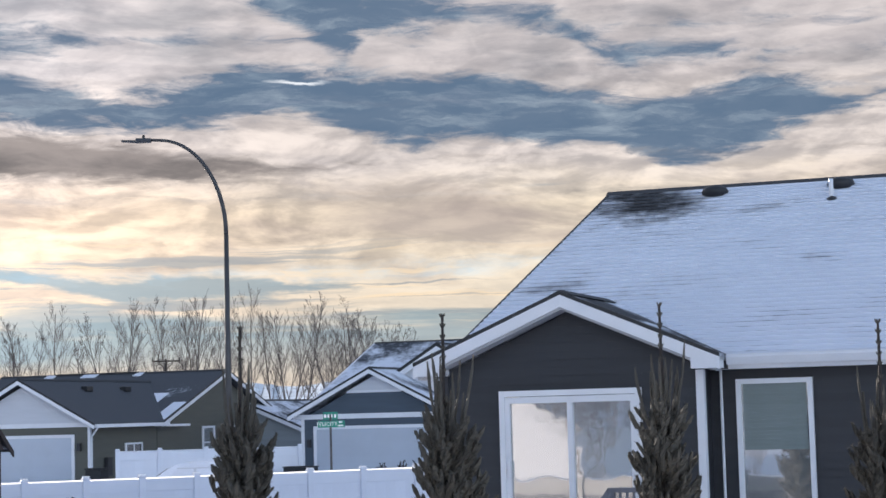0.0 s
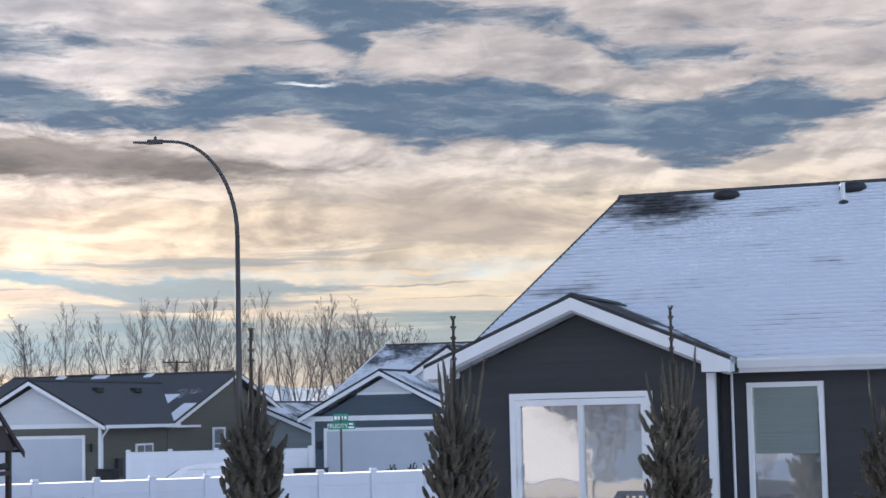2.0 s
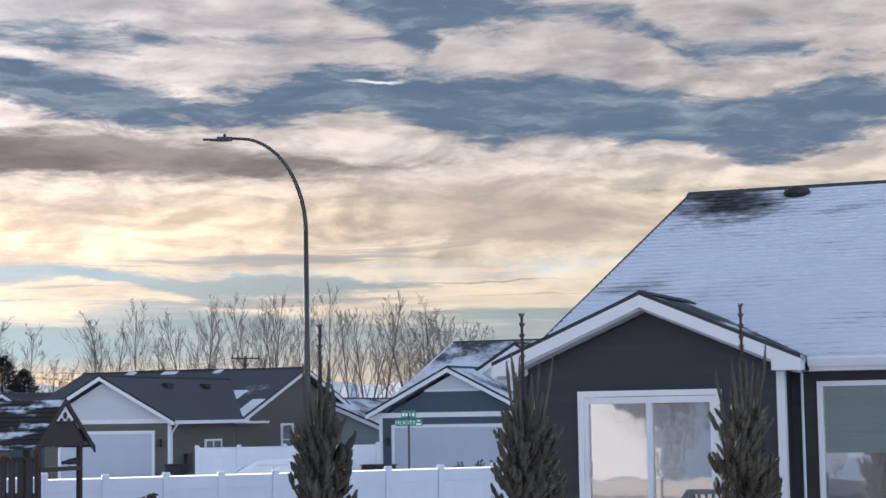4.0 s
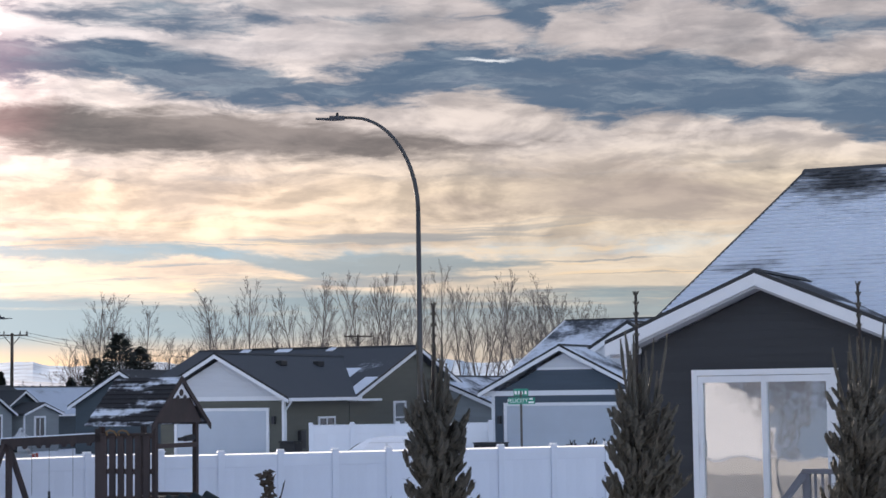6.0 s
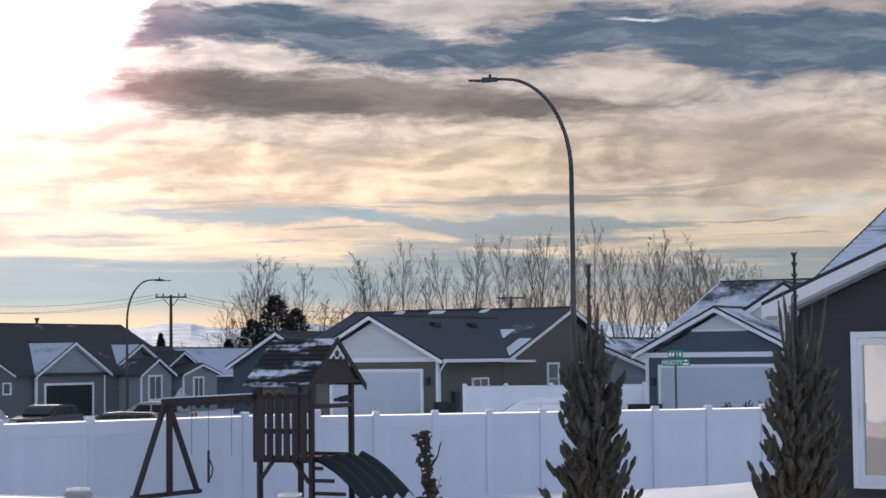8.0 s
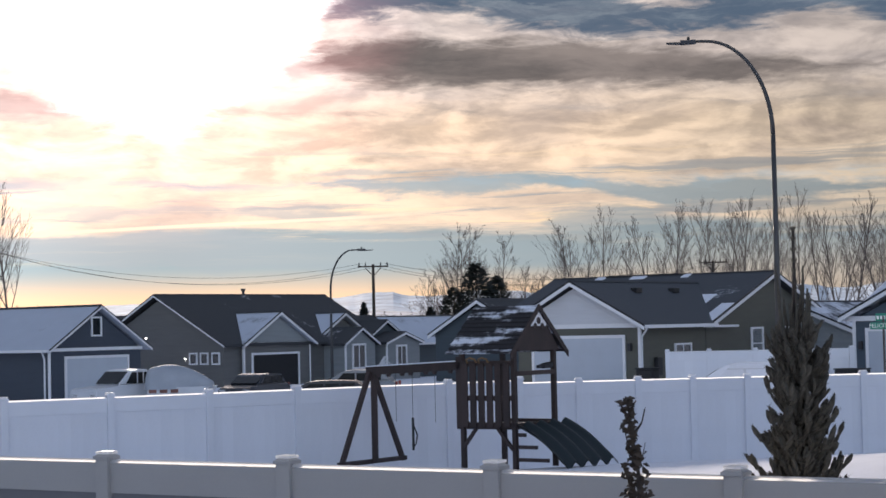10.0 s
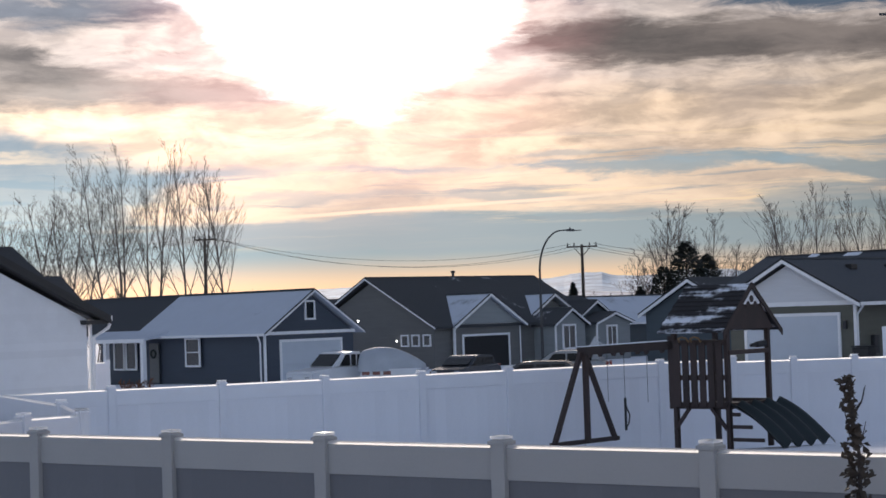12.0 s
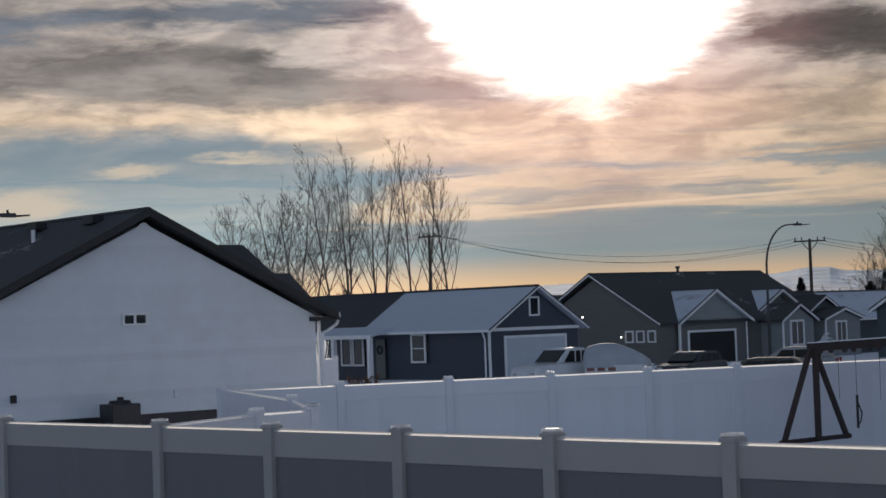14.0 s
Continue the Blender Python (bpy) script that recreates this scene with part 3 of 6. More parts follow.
def rake(h, axis, at, c, half, ze, zr, w=0.22, t=0.05, material=M_TRIM, edge=True, drop=0.14, left=None, right=None):
    """Barge boards on a gable end: one each side, with a dark drip edge above."""
    for s in (-1, 1):
        hf = half if (left is None or s > 0) else left
        k = (zr - ze) / half
        e = zr - k * hf
        poly = [(c + s * hf, e - drop), (c, zr - drop), (c, zr - drop - w), (c + s * hf, e - drop - w)]
        part("barge_board", P(poly, axis, min(at, at + t), max(at, at + t)), material, h)
        if edge:
            poly = [(c + s * hf, e + 0.012), (c, zr + 0.012), (c, zr - drop), (c + s * hf, e - drop)]
            part("drip_edge", P(poly, axis, min(at, at + t * 0.6), max(at, at + t * 0.6)), M_EDGE, h)


def gable_wall(h, axis, lo, hi, c, half, z0, ze, zr, material, name="wall"):
    part(name, P([(c - half, z0), (c + half, z0), (c + half, ze), (c, zr), (c - half, ze)], axis, lo, hi), material, h)


def window(h, face, at, a0, a1, z0, z1, pane=M_GLASS, fw=0.07, sash="none", name="window"):
    """A framed window on a wall that faces -y or +x; a0..a1 along the wall."""
    def bx(b0, b1, d0, d1, c0, c1):
        return B(b0, b1, at - d1, at - d0, c0, c1) if face == "-y" else B(at + d0, at + d1, b0, b1, c0, c1)
    w = part(name, bx(a0, a1, 0.012, 0.03, z0, z1), pane, h)
    for n, b in (("jamb", (a0 - fw, a0, 0.0, 0.075, z0 - fw, z1 + fw)), ("jamb", (a1, a1 + fw, 0.0, 0.075, z0 - fw, z1 + fw)),
                 ("head", (a0, a1, 0.0, 0.072, z1, z1 + fw)), ("sill", (a0, a1, 0.0, 0.09, z0 - fw, z0))):
        part(n, bx(*b), M_TRIM, w)
    m = (a0 + a1) / 2
    if sash == "v":
        part("mullion", bx(m - 0.03, m + 0.03, 0.0, 0.06, z0, z1), M_TRIM, w)
    if sash == "h":
        part("meeting_rail", bx(a0, a1, 0.0, 0.06, (z0 + z1) / 2 - 0.025, (z0 + z1) / 2 + 0.025), M_TRIM, w)
    return w


def garage(h, face, at, a0, a1, z0, z1, rows=4, shut=True):
    """A sectional garage door with a white surround."""
    def bx(b0, b1, d0, d1, c0, c1):
        return B(b0, b1, at - d1, at - d0, c0, c1) if face == "-y" else B(at + d0, at + d1, b0, b1, c0, c1)
    d = part("garage_door", bx(a0, a1, 0.004, 0.02, z0, z1), M_GARAGE if shut else M_DARK, h, "pale sectional garage door" if shut else "open dark garage doorway")
    if shut:
        s = (z1 - z0) / rows
        for r in range(rows):
            part("panel", bx(a0 + 0.02, a1 - 0.02, 0.02, 0.036, z0 + r * s + 0.008, z0 + (r + 1) * s - 0.008), M_GARAGE, d)
    for b in ((a0 - 0.13, a0, 0.0, 0.06, z0, z1 + 0.13), (a1, a1 + 0.13, 0.0, 0.06, z0, z1 + 0.13), (a0, a1, 0.0, 0.058, z1, z1 + 0.13)):
        part("door_trim", bx(*b), M_TRIM, d)


def downspout(h, x, y, z0, z1, dx=0.0, dy=0.0):
    part("downspout", TUBE([(x + dx, y + dy, z1), (x + dx * 0.8, y + dy * 0.8, z1 - 0.1), (x, y, z1 - 0.4), (x, y, z0)], 0.045, 6), M_TRIM, h)


def wall_lamp(h, face, at, a, z):
    if face == "-y":
        part("wall_lamp", B(a - 0.07, a + 0.07, at - 0.16, at, z - 0.16, z + 0.16, 0.02), M_DARKMETAL, h)
    else:
        part("wall_lamp", B(at, at + 0.16, a - 0.07, a + 0.07, z - 0.16, z + 0.16, 0.02), M_DARKMETAL, h)


def roof_vent(h, x, y, z, tilt, face="-y"):
    """A low dome vent on a roof slope."""
    bm = bmesh.new()
    bmesh.ops.create_uvsphere(bm, u_segments=12, v_segments=6, radius=0.24)
    bmesh.ops.scale(bm, vec=(1, 1, 0.5), verts=bm.verts)
    bmesh.ops.translate(bm, vec=(x, y, z), verts=bm.verts)
    part("roof_vent", bm, M_EDGE, h, smooth=True)


R_DARK = snowy("dark_house_roof_snow", (0.045, 0.046, 0.05), 0.14, 0.40, 0.8, (0.8, 1.2, 1.2), bare=[(-0.8, 6.7, 6.85, 2.4, 0.17), (0.4, 6.8, 6.9, 1.7, 0.12), (-1.2, 5.4, 6.2, 4.2, 0.10), (3.6, 6.2, 6.6, 1.1, 0.10)], rows=(0.25, 0.1607, 0.14))
R_PORCH = snowy("small_gable_roof_snow", (0.05, 0.05, 0.054), 0.46, 0.62, 1.0, (1, 0.5, 1))
R_GREEN = snowy("green_house_roof", (0.075, 0.080, 0.090), 0.62, 0.70, 0.35, (0.5, 0.5, 1))
R_BLUE = snowy("blue_house_roof_snow", (0.06, 0.065, 0.075), 0.36, 0.54, 0.5)
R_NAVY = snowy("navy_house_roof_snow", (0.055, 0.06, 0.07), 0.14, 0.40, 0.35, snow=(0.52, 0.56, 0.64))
R_NAVYBARE = snowy("bare_back_roof", (0.05, 0.054, 0.062), 0.66, 0.76, 0.3)
R_GREY = snowy("grey_house_roof", (0.055, 0.056, 0.06), 0.60, 0.72, 0.4)
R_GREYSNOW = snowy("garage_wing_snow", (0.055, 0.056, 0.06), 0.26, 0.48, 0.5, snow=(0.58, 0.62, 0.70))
R_WHITE = snowy("white_house_roof", (0.055, 0.058, 0.066), 0.55, 0.66, 0.3, (0.6, 0.6, 0.6))


# ---- dark house with the sliding door ----
def dark_house():
    h = root("house", lot(1.75, 25.94, 0.0), "charcoal-sided house with snowy roof, white trim and sliding patio door", "house")
    z0 = 0.9
    # gabled bump-out and the main body behind it
    part("wall", P([(-1.70, z0), (1.98, z0), (1.98, 3.72), (0.11, 4.56), (-1.70, 3.78)], "y", 0.03, 7.0), M_CHAR, h)
    part("wall", B(1.98, 9.0, 0.63, 13.0, z0, 3.85), M_CHAR, h)
    part("wall", P([(0.65, z0), (13.0, z0), (13.0, 3.8), (7.0, 6.85), (0.65, 3.8)], "x", -0.9, 1.7), M_CHAR, h)
    # lap siding, board by board
    z, e = z0, 0.115
    while z < 4.62:
        k, k2 = min(1.0, (4.55 - z) / 0.82), max(0.02, min(1.0, (4.55 - z - e) / 0.82))
        if k > 0.05:
            bm = bmesh.new()
            a, b, c, d = 0.11 - 1.81 * k, 0.11 + 1.87 * k, 0.11 - 1.81 * k2, 0.11 + 1.87 * k2
            hexa(bm, [(a, 0.012, z), (b, 0.012, z), (b, 0.03, z), (a, 0.03, z), (c, 0.022, z + e), (d, 0.022, z + e), (d, 0.03, z + e), (c, 0.03, z + e)])
            part("siding_board", bm, M_CHAR, h)
        if z < 3.62:
            bm = bmesh.new()
            hexa(bm, [(1.98, 0.612, z), (9.0, 0.612, z), (9.0, 0.63, z), (1.98, 0.63, z), (1.98, 0.622, z + e), (9.0, 0.622, z + e), (9.0, 0.63, z + e), (1.98, 0.63, z + e)])
            part("siding_board", bm, M_CHAR, h)
        z += e
    # corner boards
    part("corner_board", B(1.91, 2.02, -0.03, 0.10, z0, 3.68), M_TRIM, h)
    part("corner_board", B(-1.80, -1.70, -0.02, 0.08, z0, 3.72), M_CHAR, h)
    # roof of the bump-out
    gable_roof(h, "y", -0.35, 5.0, 0.11, 2.19, 3.885, 4.82, R_PORCH, t=0.09)
    rake(h, "y", -0.40, 0.11, 2.21, 3.885, 4.82, w=0.17, t=0.05, drop=0.045)
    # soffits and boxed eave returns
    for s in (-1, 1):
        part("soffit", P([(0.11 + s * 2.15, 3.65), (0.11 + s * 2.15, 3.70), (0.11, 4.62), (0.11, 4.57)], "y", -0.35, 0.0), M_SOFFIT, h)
        poly = [(1.93, 3.69), (2.30, 3.69), (2.30, 3.83), (1.93, 3.98)] if s > 0 else [(-2.08, 3.70), (-1.70, 3.70), (-1.70, 3.97), (-2.08, 3.82)]
        part("eave_return", P(poly, "y", -0.41, 0.0), M_TRIM, h)
    # white gutter hook at the far eave
    part("downspout", TUBE([(-1.92, -0.2, 3.72), (-1.90, -0.1, 3.55), (-1.80, 0.2, 3.40), (-1.80, 0.4, 1.2)], 0.045, 6), M_TRIM, h)
    # main roof: snowy courses up to the ridge
    ye, zE, yr, zR, n = 0.25, 3.88, 7.0, 7.03, 42
    L = math.hypot(yr - ye, zR - zE)
    ny, nz = -(zR - zE) / L, (yr - ye) / L
    def edge_x(y):
        return -1.0 - 0.135 * (7.0 - y)

    part("roof_deck", P([(ye, zE - 0.03), (yr, zR - 0.03), (yr, zR - 0.2), (ye, zE - 0.2)], "x", -1.05, 9.4), M_ROOFEDGE, h)
    part("roof", P([(13.7, zE), (yr, zR), (yr, zR - 0.2), (13.7, zE - 0.2)], "x", -1.05, 9.4), R_DARK, h)
    for i in range(n):
        a, b = i / n, (i + 1.15) / n
        b = min(b, 1.0)
        ya, za, yb, zb = ye + (yr - ye) * a, zE + (zR - zE) * a, ye + (yr - ye) * b, zE + (zR - zE) * b
        tk = 0.032
        poly = [(ya, za), (ya + ny * tk, za + nz * tk), (yb + ny * 0.006, zb + nz * 0.006), (yb, zb - 0.02)]
        bm = P(poly, "x", 0.0, 9.41)
        for v in bm.verts:
            if v.co.x < 0.01:
                v.co.x = edge_x(v.co.y)
        part("shingle_course", bm, R_DARK, h)
    part("ridge_cap", P([(6.85, 6.99), (7.0, 7.07), (7.15, 6.99), (7.0, 6.93)], "x", -1.08, 9.42), M_EDGE, h)
    bm = P([(ye - 0.03, zE + 0.0), (yr, zR + 0.035), (yr, zR - 0.16), (ye - 0.03, zE - 0.2)], "x", -0.04, -0.002)
    for v in bm.verts:
        v.co.x += edge_x(v.co.y)
    part("drip_edge", bm, M_EDGE, h)
    # gutter
    prof = [(0.24, 3.88), (0.12, 3.88), (0.10, 3.84), (0.13, 3.78), (0.15, 3.74), (0.24, 3.74)]
    part("gutter", P(prof, "x", 2.31, 9.4), M_TRIM, h)
    part("fascia", B(2.31, 9.4, 0.245, 0.29, 3.68, 3.87), M_TRIM, h)
    part("soffit", B(2.03, 9.4, 0.29, 0.63, 3.68, 3.71), M_TRIM, h)
    part("downspout", TUBE([(2.14, 0.56, 3.68), (2.14, 0.56, 0.9)], 0.022, 6), M_TRIM, h)
    # roof vents and plumbing stack
    for x, y in ((0.95, 6.60), (3.12, 6.60)):
        roof_vent(h, x, y, zE + (zR - zE) * (y - ye) / (yr - ye) + 0.05, 0)
    part("vent_pipe", TUBE([(3.02, 6.10, 6.50), (3.02, 6.10, 6.93)], 0.04, 8), M_TRIM, h)
    part("pipe_flashing", TUBE([(3.04, 5.98, 6.54), (3.04, 5.9, 6.56)], [0.10, 0.04], 8), M_EDGE, h)
    # sliding door
    d = part("sliding_door", B(-0.84, 1.06, -0.02, -0.005, 1.36, 3.38), M_GLASSPALE, h, "sliding glass patio door in white vinyl frame")
    for b in ((-0.92, -0.84, 1.30, 3.46), (1.06, 1.14, 1.30, 3.46)):
        part("jamb", B(b[0], b[1], -0.10, -0.0, b[2], b[3]), M_TRIM, d)
    part("head", B(-0.84, 1.06, -0.10, 0.0, 3.38, 3.46), M_TRIM, d)
    part("sill", B(-0.84, 1.06, -0.12, 0.0, 1.30, 1.36), M_TRIM, d)
    for x0, x1, y in ((-0.84, 0.16, -0.05), (0.08, 1.06, -0.075)):
        for a, b, c, e2 in ((x0, x0 + 0.07, 1.36, 3.37), (x1 - 0.07, x1, 1.36, 3.37), (x0 + 0.07, x1 - 0.07, 3.28, 3.37), (x0 + 0.07, x1 - 0.07, 1.36, 1.48)):
            part("sash", B(a, b, y - 0.02, y + 0.02, c, e2), M_TRIM, d)
    part("door_handle", B(-0.80, -0.77, -0.12, -0.07, 2.25, 2.47, 0.008), M_TRIM, d)
    # tall window with a blind
    w = window(h, "-y", 0.60, 2.42, 3.34, 1.50, 3.47, M_GLASSPALE, 0.07)
    for k in range(18):
        part("blind_slat", B(2.44, 3.32, 0.566, 0.570, 3.44 - k * 0.052, 3.491 - k * 0.052), M_BLIND, w)
    return h


dark_house()


# ---- deck in front of the sliding door ----
def deck():
    h = root("deck_railing", lot(1.75, 25.94, 0.0), "grey weathered deck and baluster railing below patio door", "railing")
    part("deck_floor", B(0.6, 1.98, -2.4, -0.13, 1.16, 1.26), M_DECK, h)
    part("top_rail", B(1.22, 1.92, -2.34, -2.22, 2.12, 2.18, 0.008), M_DECK, h)
    part("top_rail", BEAM((1.25, -2.28, 2.14), (0.82, -2.9, 1.40), 0.10, 0.05), M_DECK, h)
    for x in (1.22, 1.83):
        part("post", B(x, x + 0.09, -2.33, -2.24, 1.0, 2.12), M_DECK, h)
    for i in range(5):
        part("baluster", B(1.36 + i * 0.09, 1.39 + i * 0.09, -2.30, -2.27, 1.26, 2.12), M_DECK, h)


deck()


# ---- green house across the street ----
def green_house():
    h = root("house", lot(-13.87, 73.70, 0.5), "olive-grey house with pale garage gable and dark roof", "house")
    gable_wall(h, "y", 0.0, 5.6, -3.27, 2.97, -0.6, 2.55, 4.10, M_OLIVE)
    part("gable_infill", P([(-6.3, 2.66), (-0.24, 2.66), (-3.27, 4.22)], "y", -0.04, -0.004), M_PALE, h, "pale vertical siding in gable")
    part("frieze", B(-6.75, -0.2, -0.07, -0.042, 2.50, 2.68), M_TRIM, h)
    gable_wall(h, "x", -9.0, -0.3, 11.65, 6.0, -0.6, 2.55, 4.66, M_OLIVE)
    part("wall", B(-6.2, -0.34, 5.6, 17.0, -0.6, 2.5), M_OLIVE, h)
    # garage roof runs back into the valleys of the main roof
    for sd in (-1, 1):
        bm = P([(-3.27 + sd * 3.5, 2.63), (-3.27, 4.50), (-3.27, 4.36), (-3.27 + sd * 3.5, 2.49)], "y", -0.45, 5.4)
        for v in bm.verts:
            if v.co.y > 0:
                v.co.y = 10.4 - 5.0 * abs(v.co.x + 3.27) / 3.5
        part("roof", bm, R_GREEN, h)
    part("ridge_cap", P([(-3.43, 4.44), (-3.27, 4.53), (-3.11, 4.44), (-3.27, 4.40)], "y", -0.45, 10.4), M_ROOFEDGE, h)
    rake(h, "y", -0.50, -3.27, 3.52, 2.63, 4.50, 0.15, drop=0.08)
    gable_roof(h, "x", -12.0, 0.10, 11.65, 6.3, 2.62, 4.94, R_GREEN)
    rake(h, "x", 0.10, 11.65, 6.32, 2.62, 4.94, 0.15, drop=0.08)
    part("gutter", B(0.24, 0.36, -0.4, 5.6, 2.46, 2.60), M_TRIM, h)
    part("eave_box", B(-0.3, 0.22, 5.5, 7.7, 2.42, 2.52), M_TRIM, h)
    downspout(h, -0.27, 0.2, -0.5, 2.5, 0.35, -0.1)
    part("corner_board", B(-0.32, -0.20, -0.03, 0.10, -0.6, 2.5), M_TRIM, h)
    part("corner_board", B(-0.32, -0.26, 17.5, 17.7, -0.6, 2.5), M_TRIM, h)
    garage(h, "-y", 0.0, -5.4, -1.05, -0.1, 2.08)
    wall_lamp(h, "-y", 0.0, -0.68, 1.7)
    part("stone_skirt", B(-1.0, -0.33, -0.10, -0.004, -0.5, 0.35, 0.02), M_STONE, h)
    window(h, "+x", -0.30, 2.95, 4.2, 1.1, 1.72, M_GLASS, 0.08, "v")
    window(h, "+x", -0.30, 9.85, 10.85, 1.0, 2.3, M_GLASSPALE, 0.09, "h")
    window(h, "+x", -0.30, 12.9, 13.9, 1.0, 2.3, M_GLASSPALE, 0.09, "h")
    part("utility_meter", B(-0.3, -0.12, 1.2, 1.6, 0.5, 1.25, 0.03), M_DARKMETAL, h)
    for y in (3.4, 6.6):
        part("roof_vent", B(-2.52, -2.22, y - 0.25, y + 0.25, 3.98, 4.20, 0.04), M_EDGE, h)
    part("snow_patch", P([(5.6, 2.71), (7.6, 3.447), (7.6, 3.48), (5.6, 2.74)], "x", -0.55, 0.08), M_SNOW, h, "snow left in roof valley")
    part("snow_patch", P([(7.3, 3.336), (8.8, 3.889), (8.8, 3.915), (7.3, 3.366)], "x", -2.2, -1.4), M_SNOW, h, "snow left in roof valley")
    part("ridge_vent", B(-9.0, -4.5, 11.55, 11.75, 4.92, 4.99), M_EDGE, h)
    for a, b in ((-9.4, -8.9), (-7.4, -6.6), (-4.6, -4.2)):
        part("ridge_snow", P([(11.15, 4.76), (11.6, 4.93), (11.6, 4.95), (11.15, 4.79)], "x", a, b), M_SNOW, h)


green_house()


# ---- slate-blue house with the wide garage ----
def blue_house():
    h = root("house", lot(-6.08, 74.75, 0.5), "slate-blue house with white trim, snowy roof and wide garage", "house")
    gable_wall(h, "y", 0.0, 9.0, 3.62, 3.1, -0.6, 2.6, 4.2, M_SLATE)
    part("gable_infill", P([(2.52, 3.68), (4.72, 3.68), (3.62, 4.24)], "y", -0.05, -0.004), M_PALE, h, "pale shingled gable peak")
    part("trim_board", B(2.45, 4.8, -0.06, -0.004, 3.58, 3.68), M_TRIM, h)
    part("frieze", B(0.1, 6.7, -0.07, -0.004, 2.56, 2.76), M_TRIM, h)
    gable_roof(h, "y", -0.5, 7.0, 3.62, 3.55, 2.76, 4.58, R_BLUE)
    rake(h, "y", -0.55, 3.62, 3.57, 2.76, 4.58, 0.16, drop=0.08)
    # main roof behind
    gable_wall(h, "x", 1.1, 9.0, 7.2, 5.7, -0.6, 2.85, 5.45, M_SLATE)
    for y1, tag in ((1.0, R_BLUE), (13.4, R_BLUE)):
        bm = P([(y1, 2.96), (7.2, 5.85), (7.2, 5.69), (y1, 2.80)], "x", 0.0, 9.4)
        for v in bm.verts:
            if v.co.x < 0.01:
                v.co.x = 0.84 - 0.126 * abs(7.2 - v.co.y)
        part("roof", bm, tag, h)
    bm = P([(0.95, 2.95), (7.2, 5.88), (7.2, 5.65), (0.95, 2.72)], "x", -0.06, -0.004)
    for v in bm.verts:
        v.co.x += 0.84 - 0.126 * abs(7.2 - v.co.y)
    part("barge_board", bm, M_TRIM, h)
    part("ridge_cap", B(0.8, 9.4, 7.1, 7.3, 5.82, 5.88), M_ROOFEDGE, h)
    # second small gable
    gable_roof(h, "y", 2.0, 7.0, 5.6, 2.2, 4.2, 5.55, R_BLUE)
    rake(h, "y", 1.95, 5.6, 2.2, 4.2, 5.55, 0.22)
    gable_wall(h, "y", 2.1, 6.0, 5.6, 1.9, 2.0, 4.2, 5.3, M_PALE)
    part("corner_board", B(0.42, 0.56, -0.03, 0.1, -0.6, 2.6), M_TRIM, h)
    garage(h, "-y", 0.0, 1.1, 5.85, -0.1, 2.15)
    wall_lamp(h, "-y", 0.0, 0.78, 1.6)
    part("garden_step", B(-0.8, 1.0, -1.2, -0.1, -0.6, -0.05, 0.05), M_DARK, h)


blue_house()


